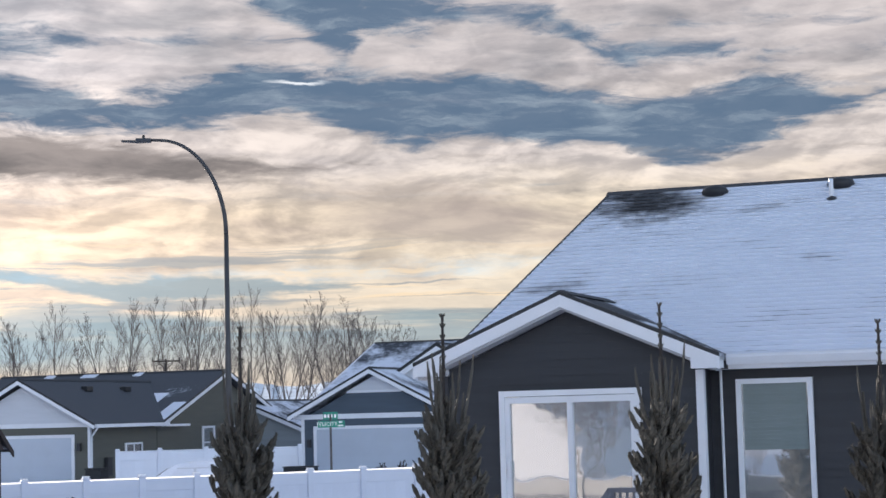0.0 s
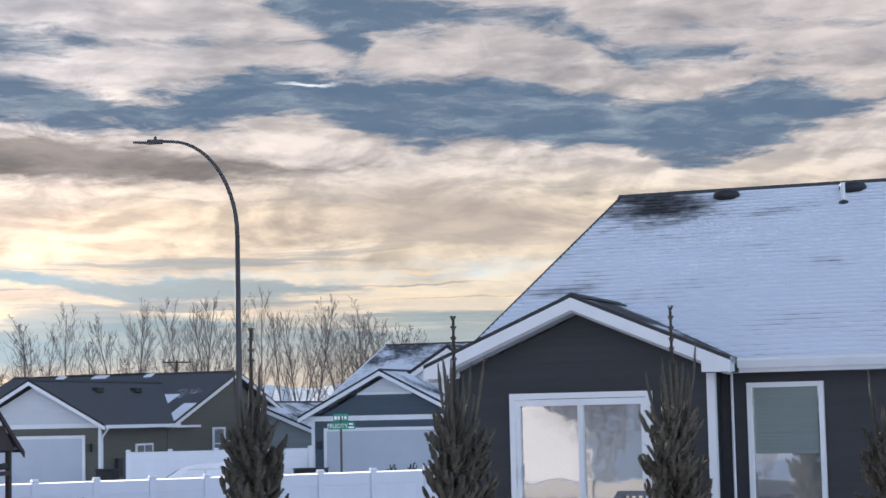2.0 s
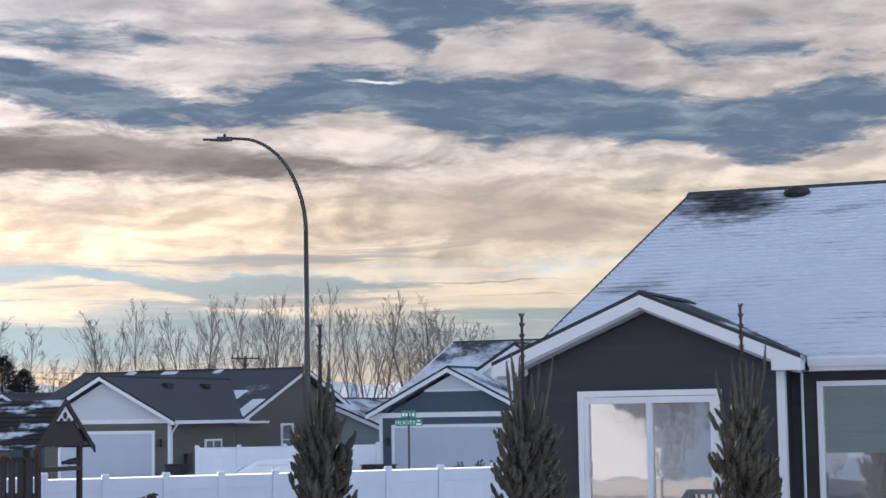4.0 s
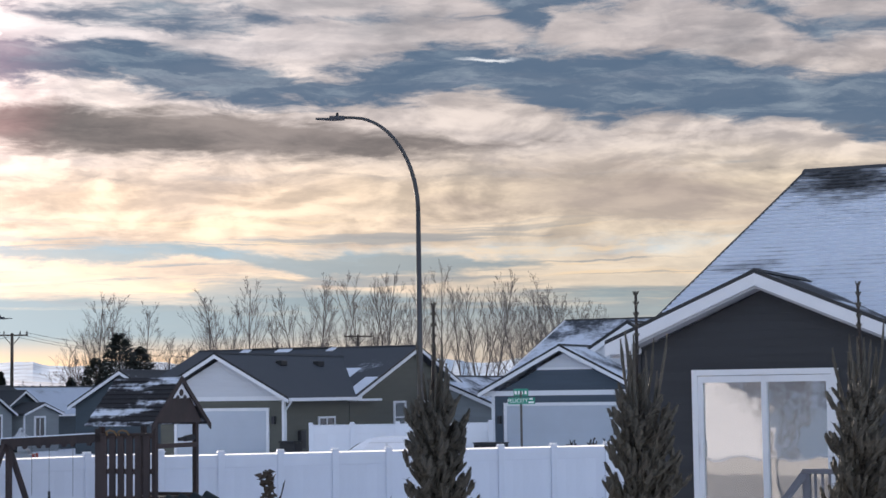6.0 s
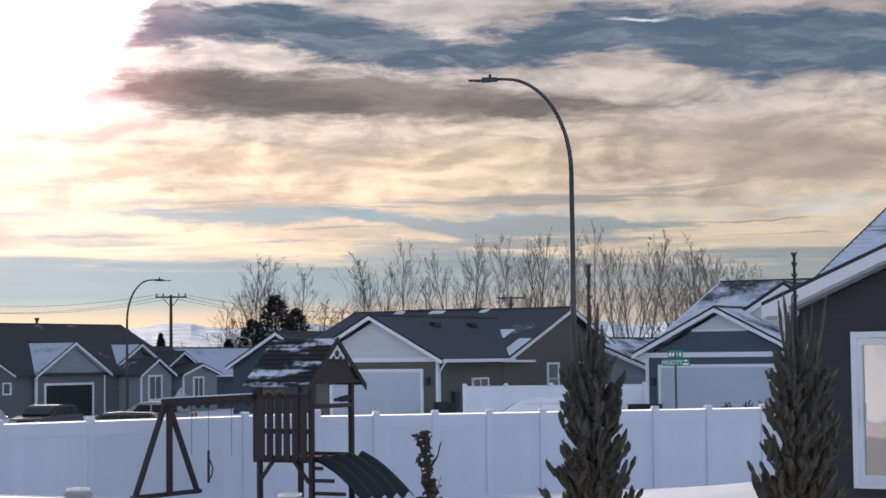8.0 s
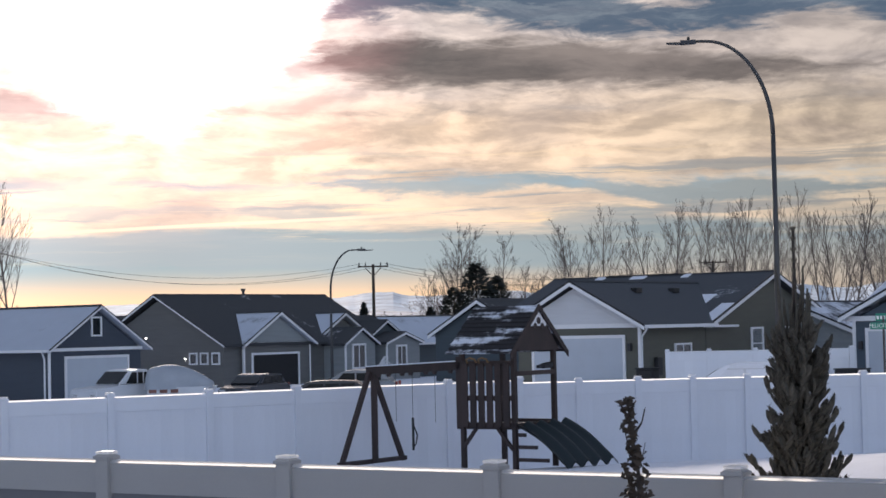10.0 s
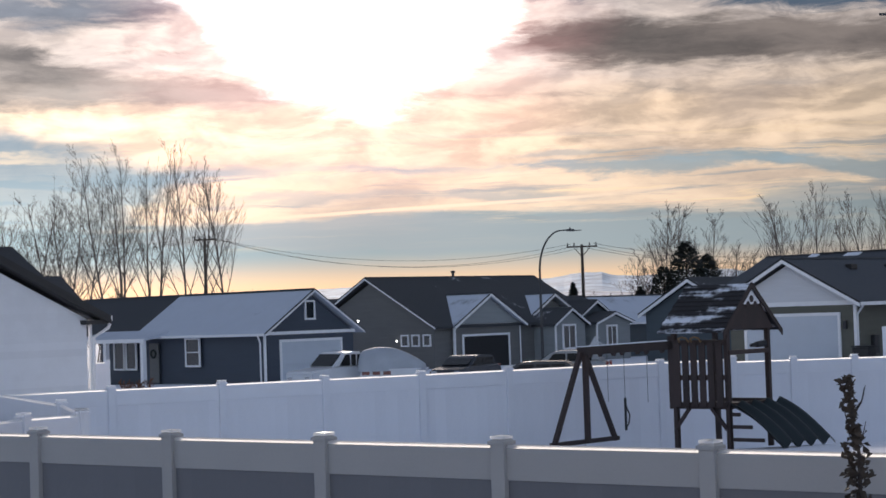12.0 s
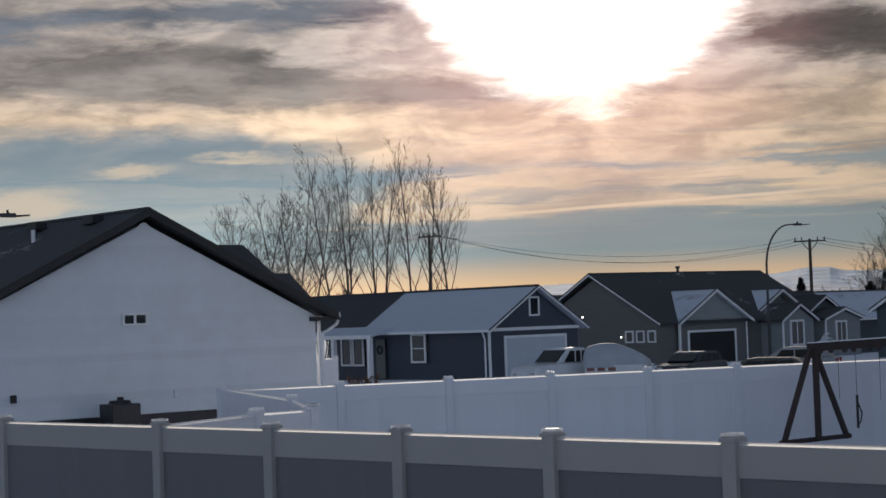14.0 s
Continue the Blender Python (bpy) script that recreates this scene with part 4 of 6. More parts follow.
# ---- white house ----
def white_house():
    h = root("house", lot(-29.09, 43.16, 0.75), "white-sided house with dark roof and black barge boards", "house")
    gable_wall(h, "x", -14.0, 0.0, -5.96, 5.42, -0.8, 2.62, 5.18, M_WHITESIDE)
    z = 0.2
    while z < 5.1:
        hw = 5.40 if z < 2.55 else 5.40 * (5.15 - z) / 2.6
        hw2 = 5.40 if z + 0.2 < 2.55 else max(0.05, 5.40 * (4.95 - z) / 2.6)
        bm = bmesh.new()
        hexa(bm, [(0.004, -5.96 - hw, z), (0.026, -5.96 - hw, z), (0.026, -5.96 + hw, z), (0.004, -5.96 + hw, z),
                  (0.004, -5.96 - hw2, z + 0.2), (0.008, -5.96 - hw2, z + 0.2), (0.008, -5.96 + hw2, z + 0.2), (0.004, -5.96 + hw2, z + 0.2)])
        part("siding_board", bm, M_WHITESIDE, h)
        z += 0.2
    part("foundation", B(0.0, 0.03, -11.3, -0.56, -0.8, 0.19), M_DARKMETAL, h)
    gable_roof(h, "x", -14.4, 0.30, -5.96, 6.0, 2.67, 5.57, R_WHITE, t=0.1)
    rake(h, "x", 0.30, -5.96, 6.02, 2.67, 5.57, 0.13, 0.05, M_EDGE, drop=0.08)
    for s in (-1, 1):
        part("soffit", P([(-5.96 + s * 5.95, 2.50), (-5.96, 5.40), (-5.96, 5.36), (-5.96 + s * 5.95, 2.46)], "x", 0.0, 0.30), M_EDGE, h)
    part("eave_return", B(-0.1, 0.30, -0.75, -0.05, 2.46, 2.58), M_EDGE, h)
    # rear wing roofs
    part("rear_roof", P([(-4.0, 4.84), (0.02, 4.84), (1.12, 3.96), (1.72, 3.96), (2.75, 2.95), (2.75, 2.8), (-4.0, 2.8)], "x", -14.0, -4.4), R_WHITE, h)
    part("rear_wall", B(-13.5, -5.0, -1.0, 2.6, -0.6, 2.8), M_WHITESIDE, h)
    # gutter end and downspout
    part("gutter", B(-13, 0.28, 0.0, 0.14, 2.55, 2.69), M_TRIM, h)
    part("downspout", TUBE([(0.12, 0.18, 2.5), (0.12, 0.1, 2.35), (0.06, -0.35, 2.1), (0.06, -0.38, -0.4)], 0.05, 6), M_TRIM, h)
    part("corner_board", B(-0.05, 0.03, -0.45, -0.38, -0.6, 2.5), M_TRIM, h)
    window(h, "+x", 0.026, -6.66, -6.02, 2.56, 2.78, M_GLASS, 0.05, "v")
    for y, z in ((-5.14, 0.67), (-9.83, 0.78)):
        part("outlet_box", B(0.026, 0.08, y - 0.08, y + 0.08, z - 0.1, z + 0.1, 0.01), M_WHITESIDE if y > -7 else M_BLACKPL, h)
    part("hose_bib", TUBE([(0.03, -1.2, 0.45), (0.2, -1.2, 0.5), (0.2, -1.0, 0.5), (0.2, -0.95, 0.3)], 0.04, 6), M_BLACKPL, h)
    # roof vents near the ridge
    for x, y in ((-1.6, -6.5), (-4.6, -6.6)):
        part("roof_vent", B(x - 0.3, x + 0.3, y - 0.25, y + 0.1, 5.25, 5.50, 0.05), M_EDGE, h)
    part("vent_pipe", TUBE([(-3.4, -7.4, 4.85), (-3.4, -7.4, 5.2)], 0.06, 8), M_TRIM, h)


white_house()


def ac_unit():
    h = root("air_conditioner", lot(-29.09 + 0.45, 43.16, 0.75), "dark boxy outdoor air-conditioning unit beside wall", "air conditioner")
    part("casing", B(0.25, 0.95, -7.95, -7.15, -0.15, 0.55, 0.04), M_DARKMETAL, h)
    part("fan_cap", TUBE([(0.6, -7.55, 0.55), (0.6, -7.55, 0.63)], [0.3, 0.26], 12), M_BLACKPL, h)
    part("knob", B(0.55, 0.68, -7.6, -7.48, 0.62, 0.72, 0.02), M_BLACKPL, h)
    part("base_pad", B(0.15, 1.05, -8.05, -7.05, -0.5, -0.15), M_STONE, h)


ac_unit()


# ---- navy house with porch ----
def navy_house():
    h = root("house", lot(-43.68, 78.74, 0.0), "navy house with snowy roof, porch and pale garage door", "house")
    gable_wall(h, "x", -13.6, 0.0, 3.05, 2.9, -0.5, 2.5, 4.4, M_NAVY)
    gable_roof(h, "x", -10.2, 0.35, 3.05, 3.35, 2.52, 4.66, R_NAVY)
    gable_roof(h, "x", -19.0, -10.2, 3.05, 3.35, 2.52, 4.66, R_NAVYBARE)
    rake(h, "x", 0.35, 3.05, 3.37, 2.52, 4.66, 0.10, drop=0.06)
    part("frieze", B(0.004, 0.10, 0.1, 6.0, 2.42, 2.58), M_TRIM, h)
    part("gutter", B(-9.0, 0.3, -0.42, -0.30, 2.40, 2.52), M_TRIM, h)
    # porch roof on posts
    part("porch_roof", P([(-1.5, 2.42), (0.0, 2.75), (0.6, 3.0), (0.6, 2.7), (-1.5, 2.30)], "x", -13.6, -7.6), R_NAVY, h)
    part("porch_fascia", B(-13.6, -7.6, -1.56, -1.50, 2.22, 2.42), M_TRIM, h)
    for x in (-11.1, -7.95):
        part("porch_post", B(x - 0.12, x + 0.12, -1.45, -1.21, -0.2, 2.3, 0.02), M_TRIM, h)
    part("corner_board", B(-0.10, 0.03, -0.03, 0.05, -0.5, 2.42), M_TRIM, h)
    garage(h, "+x", 0.0, 1.05, 5.0, -0.1, 2.05)
    window(h, "+x", 0.0, 2.72, 3.24, 3.2, 4.0, M_GLASS, 0.09)
    window(h, "-y", 0.0, -6.05, -5.05, 1.0, 2.3, M_GLASS, 0.10, "h")
    window(h, "-y", 0.0, -12.1, -11.35, 0.85, 2.3, M_GLASS, 0.10)
    window(h, "-y", 0.0, -11.05, -10.3, 0.85, 2.3, M_GLASS, 0.10)
    d = part("front_door", B(-9.1, -8.35, -0.06, -0.004, 0.1, 2.15), M_TAUPE, h, "grey front door with wreath")
    bm = bmesh.new()
    for k in range(12):
        a = k * math.pi / 6
        tube(bm, [(-8.72 + 0.2 * math.cos(a), -0.10, 1.6 + 0.2 * math.sin(a)), (-8.72 + 0.2 * math.cos(a + 0.53), -0.10, 1.6 + 0.2 * math.sin(a + 0.53))], [0.05, 0.05], 5)
    part("wreath", bm, M_FIR, d)
    downspout(h, -0.25, -0.1, -0.4, 2.45, 0.1, -0.25)
    bm = bmesh.new()
    bmesh.ops.create_icosphere(bm, subdivisions=2, radius=0.055)
    bmesh.ops.translate(bm, vec=(0.25, 6.1, 2.95), verts=bm.verts)
    part("flood_lamp", bm, M_BULB, h, "lit white flood lamp under eave")


navy_house()


# ---- taupe house with stepped gables ----
def grey_house():
    h = root("house", lot(-42.15, 96.20, -0.3), "taupe house with stepped front gables and snowy garage wing", "house")
    gable_wall(h, "y", 0.0, 15.0, -5.42, 5.2, -0.5, 2.75, 5.4, M_TAUPE)
    gable_roof(h, "y", -0.35, 15.0, -5.42, 5.6, 2.78, 5.78, R_GREY)
    rake(h, "y", -0.40, -5.42, 5.62, 2.78, 5.78, 0.10, drop=0.06)
    # garage wing
    gable_wall(h, "x", -4.0, 0.0, 4.33, 2.85, -0.5, 2.65, 4.25, M_TAUPE)
    part("gable_infill", P([(1.5, 2.86), (7.15, 2.86), (4.33, 4.42)], "x", 0.004, 0.05), M_SAGE, h, "sage board siding in gable")
    part("frieze", B(0.004, 0.09, 1.4, 7.3, 2.66, 2.84), M_TRIM, h)
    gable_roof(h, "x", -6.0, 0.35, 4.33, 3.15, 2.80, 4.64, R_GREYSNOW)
    rake(h, "x", 0.35, 4.33, 3.17, 2.80, 4.64, 0.15, drop=0.06)
    garage(h, "+x", 0.0, 2.2, 6.1, -0.3, 2.12, shut=False)
    part("corner_board", B(-0.05, 0.06, 1.36, 1.5, -0.4, 2.66), M_TRIM, h)
    downspout(h, 0.06, 7.15, -0.3, 2.7)
    for y0, y1 in ((-2.80, -2.33), (-1.93, -1.46), (-1.02, -0.56)):
        window(h, "-y", 0.0, y0, y1, 1.72, 2.25, M_GLASS, 0.09)
    part("chimney_pipe", TUBE([(-6, 7.9, 5.4), (-6, 7.9, 6.02)], 0.085, 8), M_DARKMETAL, h)
    part("chimney_cap", TUBE([(-6, 7.9, 6.02), (-6, 7.9, 6.16)], 0.14, 8), M_DARKMETAL, h)
    # second wing
    gable_wall(h, "x", -6.0, -1.0, 11.38, 2.75, -0.5, 2.75, 4.2, M_TAUPE)
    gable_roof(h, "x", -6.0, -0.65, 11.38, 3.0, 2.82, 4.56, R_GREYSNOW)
    rake(h, "x", -0.65, 11.38, 3.02, 2.82, 4.56, 0.15, drop=0.06)
    window(h, "+x", -1.0, 8.95, 10.0, 1.15, 2.55, M_GLASS, 0.13, "v")
    bm = bmesh.new()
    bmesh.ops.create_icosphere(bm, subdivisions=2, radius=0.055)
    bmesh.ops.translate(bm, vec=(-3.08, -0.2, 1.98), verts=bm.verts)
    part("wall_bulb", bm, M_BULB, h, "lit lamp on side wall")


grey_house()


def row_house():
    h = root("house", lot(-42.15, 96.20, -0.3), "low house with two pale front gables and dark roof", "house")
    part("wall", B(-5.0, -0.1, 12.2, 25.8, -0.5, 2.5), M_TEAL, h)
    gable_roof(h, "y", 12.0, 17.2, -3.2, 3.6, 2.55, 4.36, R_GREY)
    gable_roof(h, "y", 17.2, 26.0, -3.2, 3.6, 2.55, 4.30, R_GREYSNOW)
    for c, hw, zr, x1, wl, wr, wall in ((10.15, 1.5, 3.62, 1.5, 9.45, 10.5, M_SAGE), (14.36, 1.75, 3.28, 1.5, 13.72, 14.55, M_SAGE)):
        gable_wall(h, "x", -1.0, x1, c, hw - 0.1, -0.5, 2.6, zr - 0.2, wall)
        gable_roof(h, "x", -2.0, x1 + 0.2, c, hw + 0.15, 2.66, zr, R_GREY)
        rake(h, "x", x1 + 0.2, c, hw + 0.17, 2.66, zr, 0.13, drop=0.05)
        window(h, "+x", x1, wl, wr, 1.2, 2.5 if c < 12 else 2.35, M_GLASS, 0.12, "v")
        part("corner_board", B(x1 - 0.03, x1 + 0.05, c - hw + 0.02, c - hw + 0.13, -0.4, 2.6), M_TRIM, h)
    gable_wall(h, "x", -3.0, 0.0, 14.44, 1.9, 0.0, 2.9, 3.85, M_TEAL)
    gable_roof(h, "x", -3.5, 0.2, 14.44, 2.1, 2.85, 4.05, R_GREY)
    rake(h, "x", 0.2, 14.44, 2.12, 2.85, 4.05, 0.13, drop=0.05)
    # snow-drifted low wing
    part("gutter", B(0.4, 0.5, 17.0, 26.0, 2.40, 2.52), M_TRIM, h)


row_house()


def far_house(x, y, z, w, l, ze, zr, wall, roof, label, axis="x"):
    h = root("house", lot(x, y, z), label, "house", "distant houses")
    if axis == "x":
        gable_wall(h, "x", -l / 2, l / 2, 0, w / 2 - 0.3, -0.8, ze, zr - 0.25, wall)
        gable_roof(h, "x", -l / 2 - 0.3, l / 2 + 0.3, 0, w / 2, ze, zr, roof)
        rake(h, "x", l / 2 + 0.3, 0, w / 2 + 0.02, ze, zr, 0.18, drop=0.08)
    else:
        gable_wall(h, "y", -l / 2, l / 2, 0, w / 2 - 0.3, -0.8, ze, zr - 0.25, wall)
        gable_roof(h, "y", -l / 2 - 0.3, l / 2 + 0.3, 0, w / 2, ze, zr, roof)
        rake(h, "y", -l / 2 - 0.35, 0, w / 2 + 0.02, ze, zr, 0.18, drop=0.08)
    return h


far_house(-26.6, 104.0, 0.0, 7.0, 9.0, 2.8, 4.75, M_TEAL, R_GREY, "dark house with shallow roof behind green house", "y")
fh = far_house(-7.9, 92.0, 0.3, 7.0, 9.0, 2.3, 3.75, M_SAGE, R_BLUE, "pale house with snowy roof between two garages", "y")
window(fh, "-y", -4.5, -0.4, 0.5, 0.6, 1.9, M_GLASS, 0.1)
far_house(-60.0, 112.0, 0.0, 10.0, 16.0, 2.6, 4.4, M_TAUPE, R_GREY, "dark-roofed house beyond navy house")


# unseen house added behind the viewer; pale walls brighten the pane reflections
far_house(-40.0, -30.0, 0.0, 10.0, 22.0, 2.4, 4.8, M_PALE, R_BLUE, "unseen house added for pane reflections, pale walls and snowy roof", "y")


# ---- fences ----
BOARDS = {}


def fence_run(name, pts, top, label, rail_drop=0.33, panel=M_VINYL, frame_mat=M_VINYL, first=True):
    """White vinyl privacy fence: posts with caps, rails and a panel between each pair of posts."""
    h = root(name, Matrix.Identity(4), label, "fence")
    for i, (x, y) in enumerate(pts):
        g0 = rise(x, y) - 0.05
        if i or first:
            m = pose(x, y, 0, 0, 0, math.degrees(math.atan2(pts[min(i + 1, len(pts) - 1)][1] - pts[max(i - 1, 0)][1], pts[min(i + 1, len(pts) - 1)][0] - pts[max(i - 1, 0)][0])))
            p = part("post", B(-0.085, 0.085, -0.085, 0.085, g0, top + 0.03, 0.008), frame_mat, h)
            p.matrix_basis = m
            bm = bmesh.new()
            box(bm, -0.102, 0.102, -0.102, 0.102, top + 0.03, top + 0.065)
            hexa(bm, [(-0.095, -0.095, top + 0.065), (0.095, -0.095, top + 0.065), (0.095, 0.095, top + 0.065), (-0.095, 0.095, top + 0.065),
                      (-0.05, -0.05, top + 0.10), (0.05, -0.05, top + 0.10), (0.05, 0.05, top + 0.10), (-0.05, 0.05, top + 0.10)])
            part("post_cap", bm, frame_mat, p)
            part("cap_snow", B(-0.085, 0.085, -0.085, 0.085, top + 0.088, top + 0.118, 0.012), M_ICE, p)
        if i + 1 < len(pts):
            a, b = Vector((x, y, 0)), Vector((*pts[i + 1], 0))
            ln, ang = (b - a).length, math.degrees(math.atan2(b.y - a.y, b.x - a.x))
            m = pose(x, y, 0, 0, 0, ang)
            r = part("top_rail", B(0.06, ln - 0.06, -0.035, 0.035, top - rail_drop, top - 0.004, 0.008), frame_mat, h)
            r.matrix_basis = m
            r2 = part("bottom_rail", B(0.06, ln - 0.06, -0.032, 0.032, g0 + 0.06, g0 + 0.22, 0.006), frame_mat, h)
            r2.matrix_basis = m
            n = max(3, int(ln / 0.28))
            w = (ln - 0.12) / n
            key = (round(w, 3), round(g0, 2), top, panel.name)
            if key not in BOARDS:
                s = part("board", B(0.0, w, -0.016, 0.016, g0 + 0.2, top - rail_drop + 0.01), panel, h)
                BOARDS[key] = s.data
                s.matrix_basis = m @ Matrix.Translation((0.06, 0, 0))
            else:
                share("board", BOARDS[key], h, m @ Matrix.Translation((0.06, 0, 0)))
            for k in range(1, n):
                share("board", BOARDS[key], h, m @ Matrix.Translation((0.06 + w * k, 0, 0)))
            sn = bmesh.new()
            rim = [(-0.036, top - 0.004), (-0.032, top + 0.014), (-0.016, top + 0.027), (0.004, top + 0.031), (0.012, top + 0.028)]
            ends = [[sn.verts.new((q, yy, zz)) for yy, zz in rim] for q in (0.07, ln - 0.07)]
            for k in range(len(rim) - 1):
                sn.faces.new((ends[0][k], ends[1][k], ends[1][k + 1], ends[0][k + 1]))
            s2 = part("snow_line", sn, M_ICE, h, "thin ridge of snow along top rail")
            s2.matrix_basis = m
    return h


NEAR = [(-14.01 + 2.35 * i, 19.27 - 0.64 * i) for i in (-1, 0, 1, 2, 3, 4, 5, 6, 7, 8)]
fence_run("fence", [(-20.2, 20.9)] + NEAR, 1.80, "two-tone vinyl privacy fence, pale rails over grey boards", panel=M_GREYVINYL, frame_mat=M_TANVINYL)


def on_line(a, b, az):
    """Where a line of sight at this azimuth crosses the line a-b."""
    (x0, y0), (x1, y1) = a, b
    s, c = math.sin(radians(az)), math.cos(radians(az))
    k = -(x0 * c + y0 * s) / ((x1 - x0) * c + (y1 - y0) * s)
    return (x0 + (x1 - x0) * k, y0 + (y1 - y0) * k)


A0, A1 = polar(37.46, 40.2)[:2], polar(14.6, 48.0)[:2]
B0, B1 = A1, polar(0.8, 51.8)[:2]
FAR_A = [on_line(A0, A1, a) for a in (37.46, 33.79, 30.41, 27.23, 24.23, 21.51, 19.10, 16.81, 14.6)]
FAR_B = [on_line(B0, B1, a) for a in (14.6, 12.75, 10.92, 9.24, 7.58, 5.74, 4.10, 2.47, 0.8, -0.9, -2.6)]
fence_run("fence", FAR_A, 1.74, "white vinyl privacy fence along street behind playset")
fence_run("fence", FAR_B, 1.67, "white vinyl privacy fence along street corner", first=False)
fence_run("fence", [A0, polar(35.3, 32.6)[:2], polar(34.7, 28.6)[:2]], 1.80, "white vinyl side fence stepping towards gate", first=False)
fence_run("fence", [(-16.36, 19.91), polar(36.44, 28.0)[:2], polar(34.7, 28.6)[:2]], 1.80, "short white vinyl fence return joining yard corner", first=False)
fence_run("fence", [polar(9.98, 71.5)[:2], polar(8.7, 71.5)[:2], polar(7.3, 71.6)[:2], polar(5.9, 71.8)[:2], polar(4.41, 72.0)[:2]], 2.02, "white vinyl fence beside olive-grey house")


fence_run("fence", [polar(34.30, 66)[:2], polar(33.85, 66)[:2]], 1.84, "white vinyl fence panel beside white house")


# ---- street lamps ----
def street_lamp(m, z, reach, label, r=0.085, side=-1, bend=2.2):
    """A tapered pole that bends over into an arm with a flat luminaire."""
    h = root("street_lamp", m, label, "street lamp", "street lamps")
    zb = z - bend
    part("pole", TUBE([(0, 0, -0.7), (0, 0, zb * 0.5), (0, 0, zb)], [r * 1.25, r * 1.05, r * 0.8], 12), M_METAL, h, smooth=True)
    pts, rr = [], []
    for k in range(15):
        a = k / 14 * math.pi / 2
        pts.append((side * reach * (1 - math.cos(a)), 0, zb + bend * math.sin(a)))
        rr.append(r * (0.8 - 0.3 * k / 14))
    pts.append((side * (reach + 0.35), 0, z + 0.01))
    rr.append(r * 0.5)
    part("arm", TUBE(pts, rr, 12), M_METAL, h, smooth=True)
    s = side
    x0 = s * (reach + 0.25)
    bm = bmesh.new()
    hexa(bm, [(x0, -0.09, z - 0.06), (x0 + s * 0.45, -0.15, z - 0.07), (x0 + s * 0.45, 0.15, z - 0.07), (x0, 0.09, z - 0.06),
              (x0, -0.07, z + 0.06), (x0 + s * 0.45, -0.12, z + 0.05), (x0 + s * 0.45, 0.12, z + 0.05), (x0, 0.07, z + 0.06)])
    bmesh.ops.bevel(bm, geom=bm.edges[:], offset=0.012, segments=2, affect="EDGES")
    lum = part("luminaire", bm, M_DARKMETAL, h)
    bm = bmesh.new()
    hexa(bm, [(x0 + s * 0.45, -0.14, z - 0.06), (x0 + s * 0.85, -0.12, z - 0.035), (x0 + s * 0.85, 0.12, z - 0.035), (x0 + s * 0.45, 0.14, z - 0.06),
              (x0 + s * 0.45, -0.14, z - 0.01), (x0 + s * 0.85, -0.12, z - 0.0), (x0 + s * 0.85, 0.12, z - 0.0), (x0 + s * 0.45, 0.14, z - 0.01)])
    part("led_panel", bm, M_DARKMETAL, lum)
    part("photocell", TUBE([(x0 + s * 0.22, 0, z + 0.05), (x0 + s * 0.22, 0, z + 0.13), (x0 + s * 0.22, 0, z + 0.16)], [0.045, 0.04, 0.02], 10), M_BLACKPL, lum)
    return h


street_lamp(pose(-6.06, 52.65, 0, 0, 0, 7.0), 11.22, 1.85, "tall galvanised street lamp with curved arm and flat luminaire", 0.085, -1, 2.75)
street_lamp(pose(-34.86, 93.75, 0, 0, 0, 20.0), 7.5, 1.25, "distant street lamp with curved arm over row of houses", 0.075, 1, 2.2)


x, y, _ = polar(45.5, 55)
street_lamp(pose(x, y, 0, 0, 0, 45.5), 6.62, 1.25, "pale street lamp arm showing over white house roof", 0.075, 1, 1.9)


# ---- street signs ----
def text_mesh(body, size, depth=0.004):
    cu = bpy.data.curves.new("letters", "FONT")
    cu.body, cu.size, cu.extrude, cu.align_x, cu.align_y = body, size, depth, "CENTER", "CENTER"
    ob = bpy.data.objects.new("letters", cu)
    me = bpy.data.meshes.new_from_object(ob)
    bpy.data.objects.remove(ob)
    return me


def street_sign():
    h = root("street_sign", pose(-3.30, 54.9, 0, 0, 0, 3.4), "green street-name blades on thin steel post", "street sign")
    part("post", TUBE([(0, 0, -0.5), (0, 0, 3.22)], 0.035, 8), M_METAL, h)
    b1 = part("name_blade", B(-0.38, 0.42, -0.03, -0.015, 2.84, 3.04, 0.006), M_SIGN, h, "green street-name blade")
    m1 = share("lettering", text_mesh("FELICITY", 0.16), b1, pose(-0.10, -0.034, 2.94, 90, 0, 0))
    m1.data.materials.append(M_SIGNTEXT)
    for z, w in ((2.99, 0.10), (2.89, 0.16)):
        part("small_lettering", B(0.30 - w / 2, 0.30 + w / 2, -0.036, -0.031, z - 0.02, z + 0.025), M_SIGNTEXT, b1)
    b2 = part("name_blade", B(-0.22, 0.22, -0.008, 0.006, 3.07, 3.30, 0.006), M_SIGN, h, "green cross-street blade turned edge-on")
    for k, w in enumerate((0.07, 0.06, 0.05, 0.06)):
        part("lettering_bar", B(-0.19 + k * 0.1, -0.19 + k * 0.1 + w, -0.013, -0.009, 3.13, 3.23), M_SIGNTEXT, b2)


street_sign()


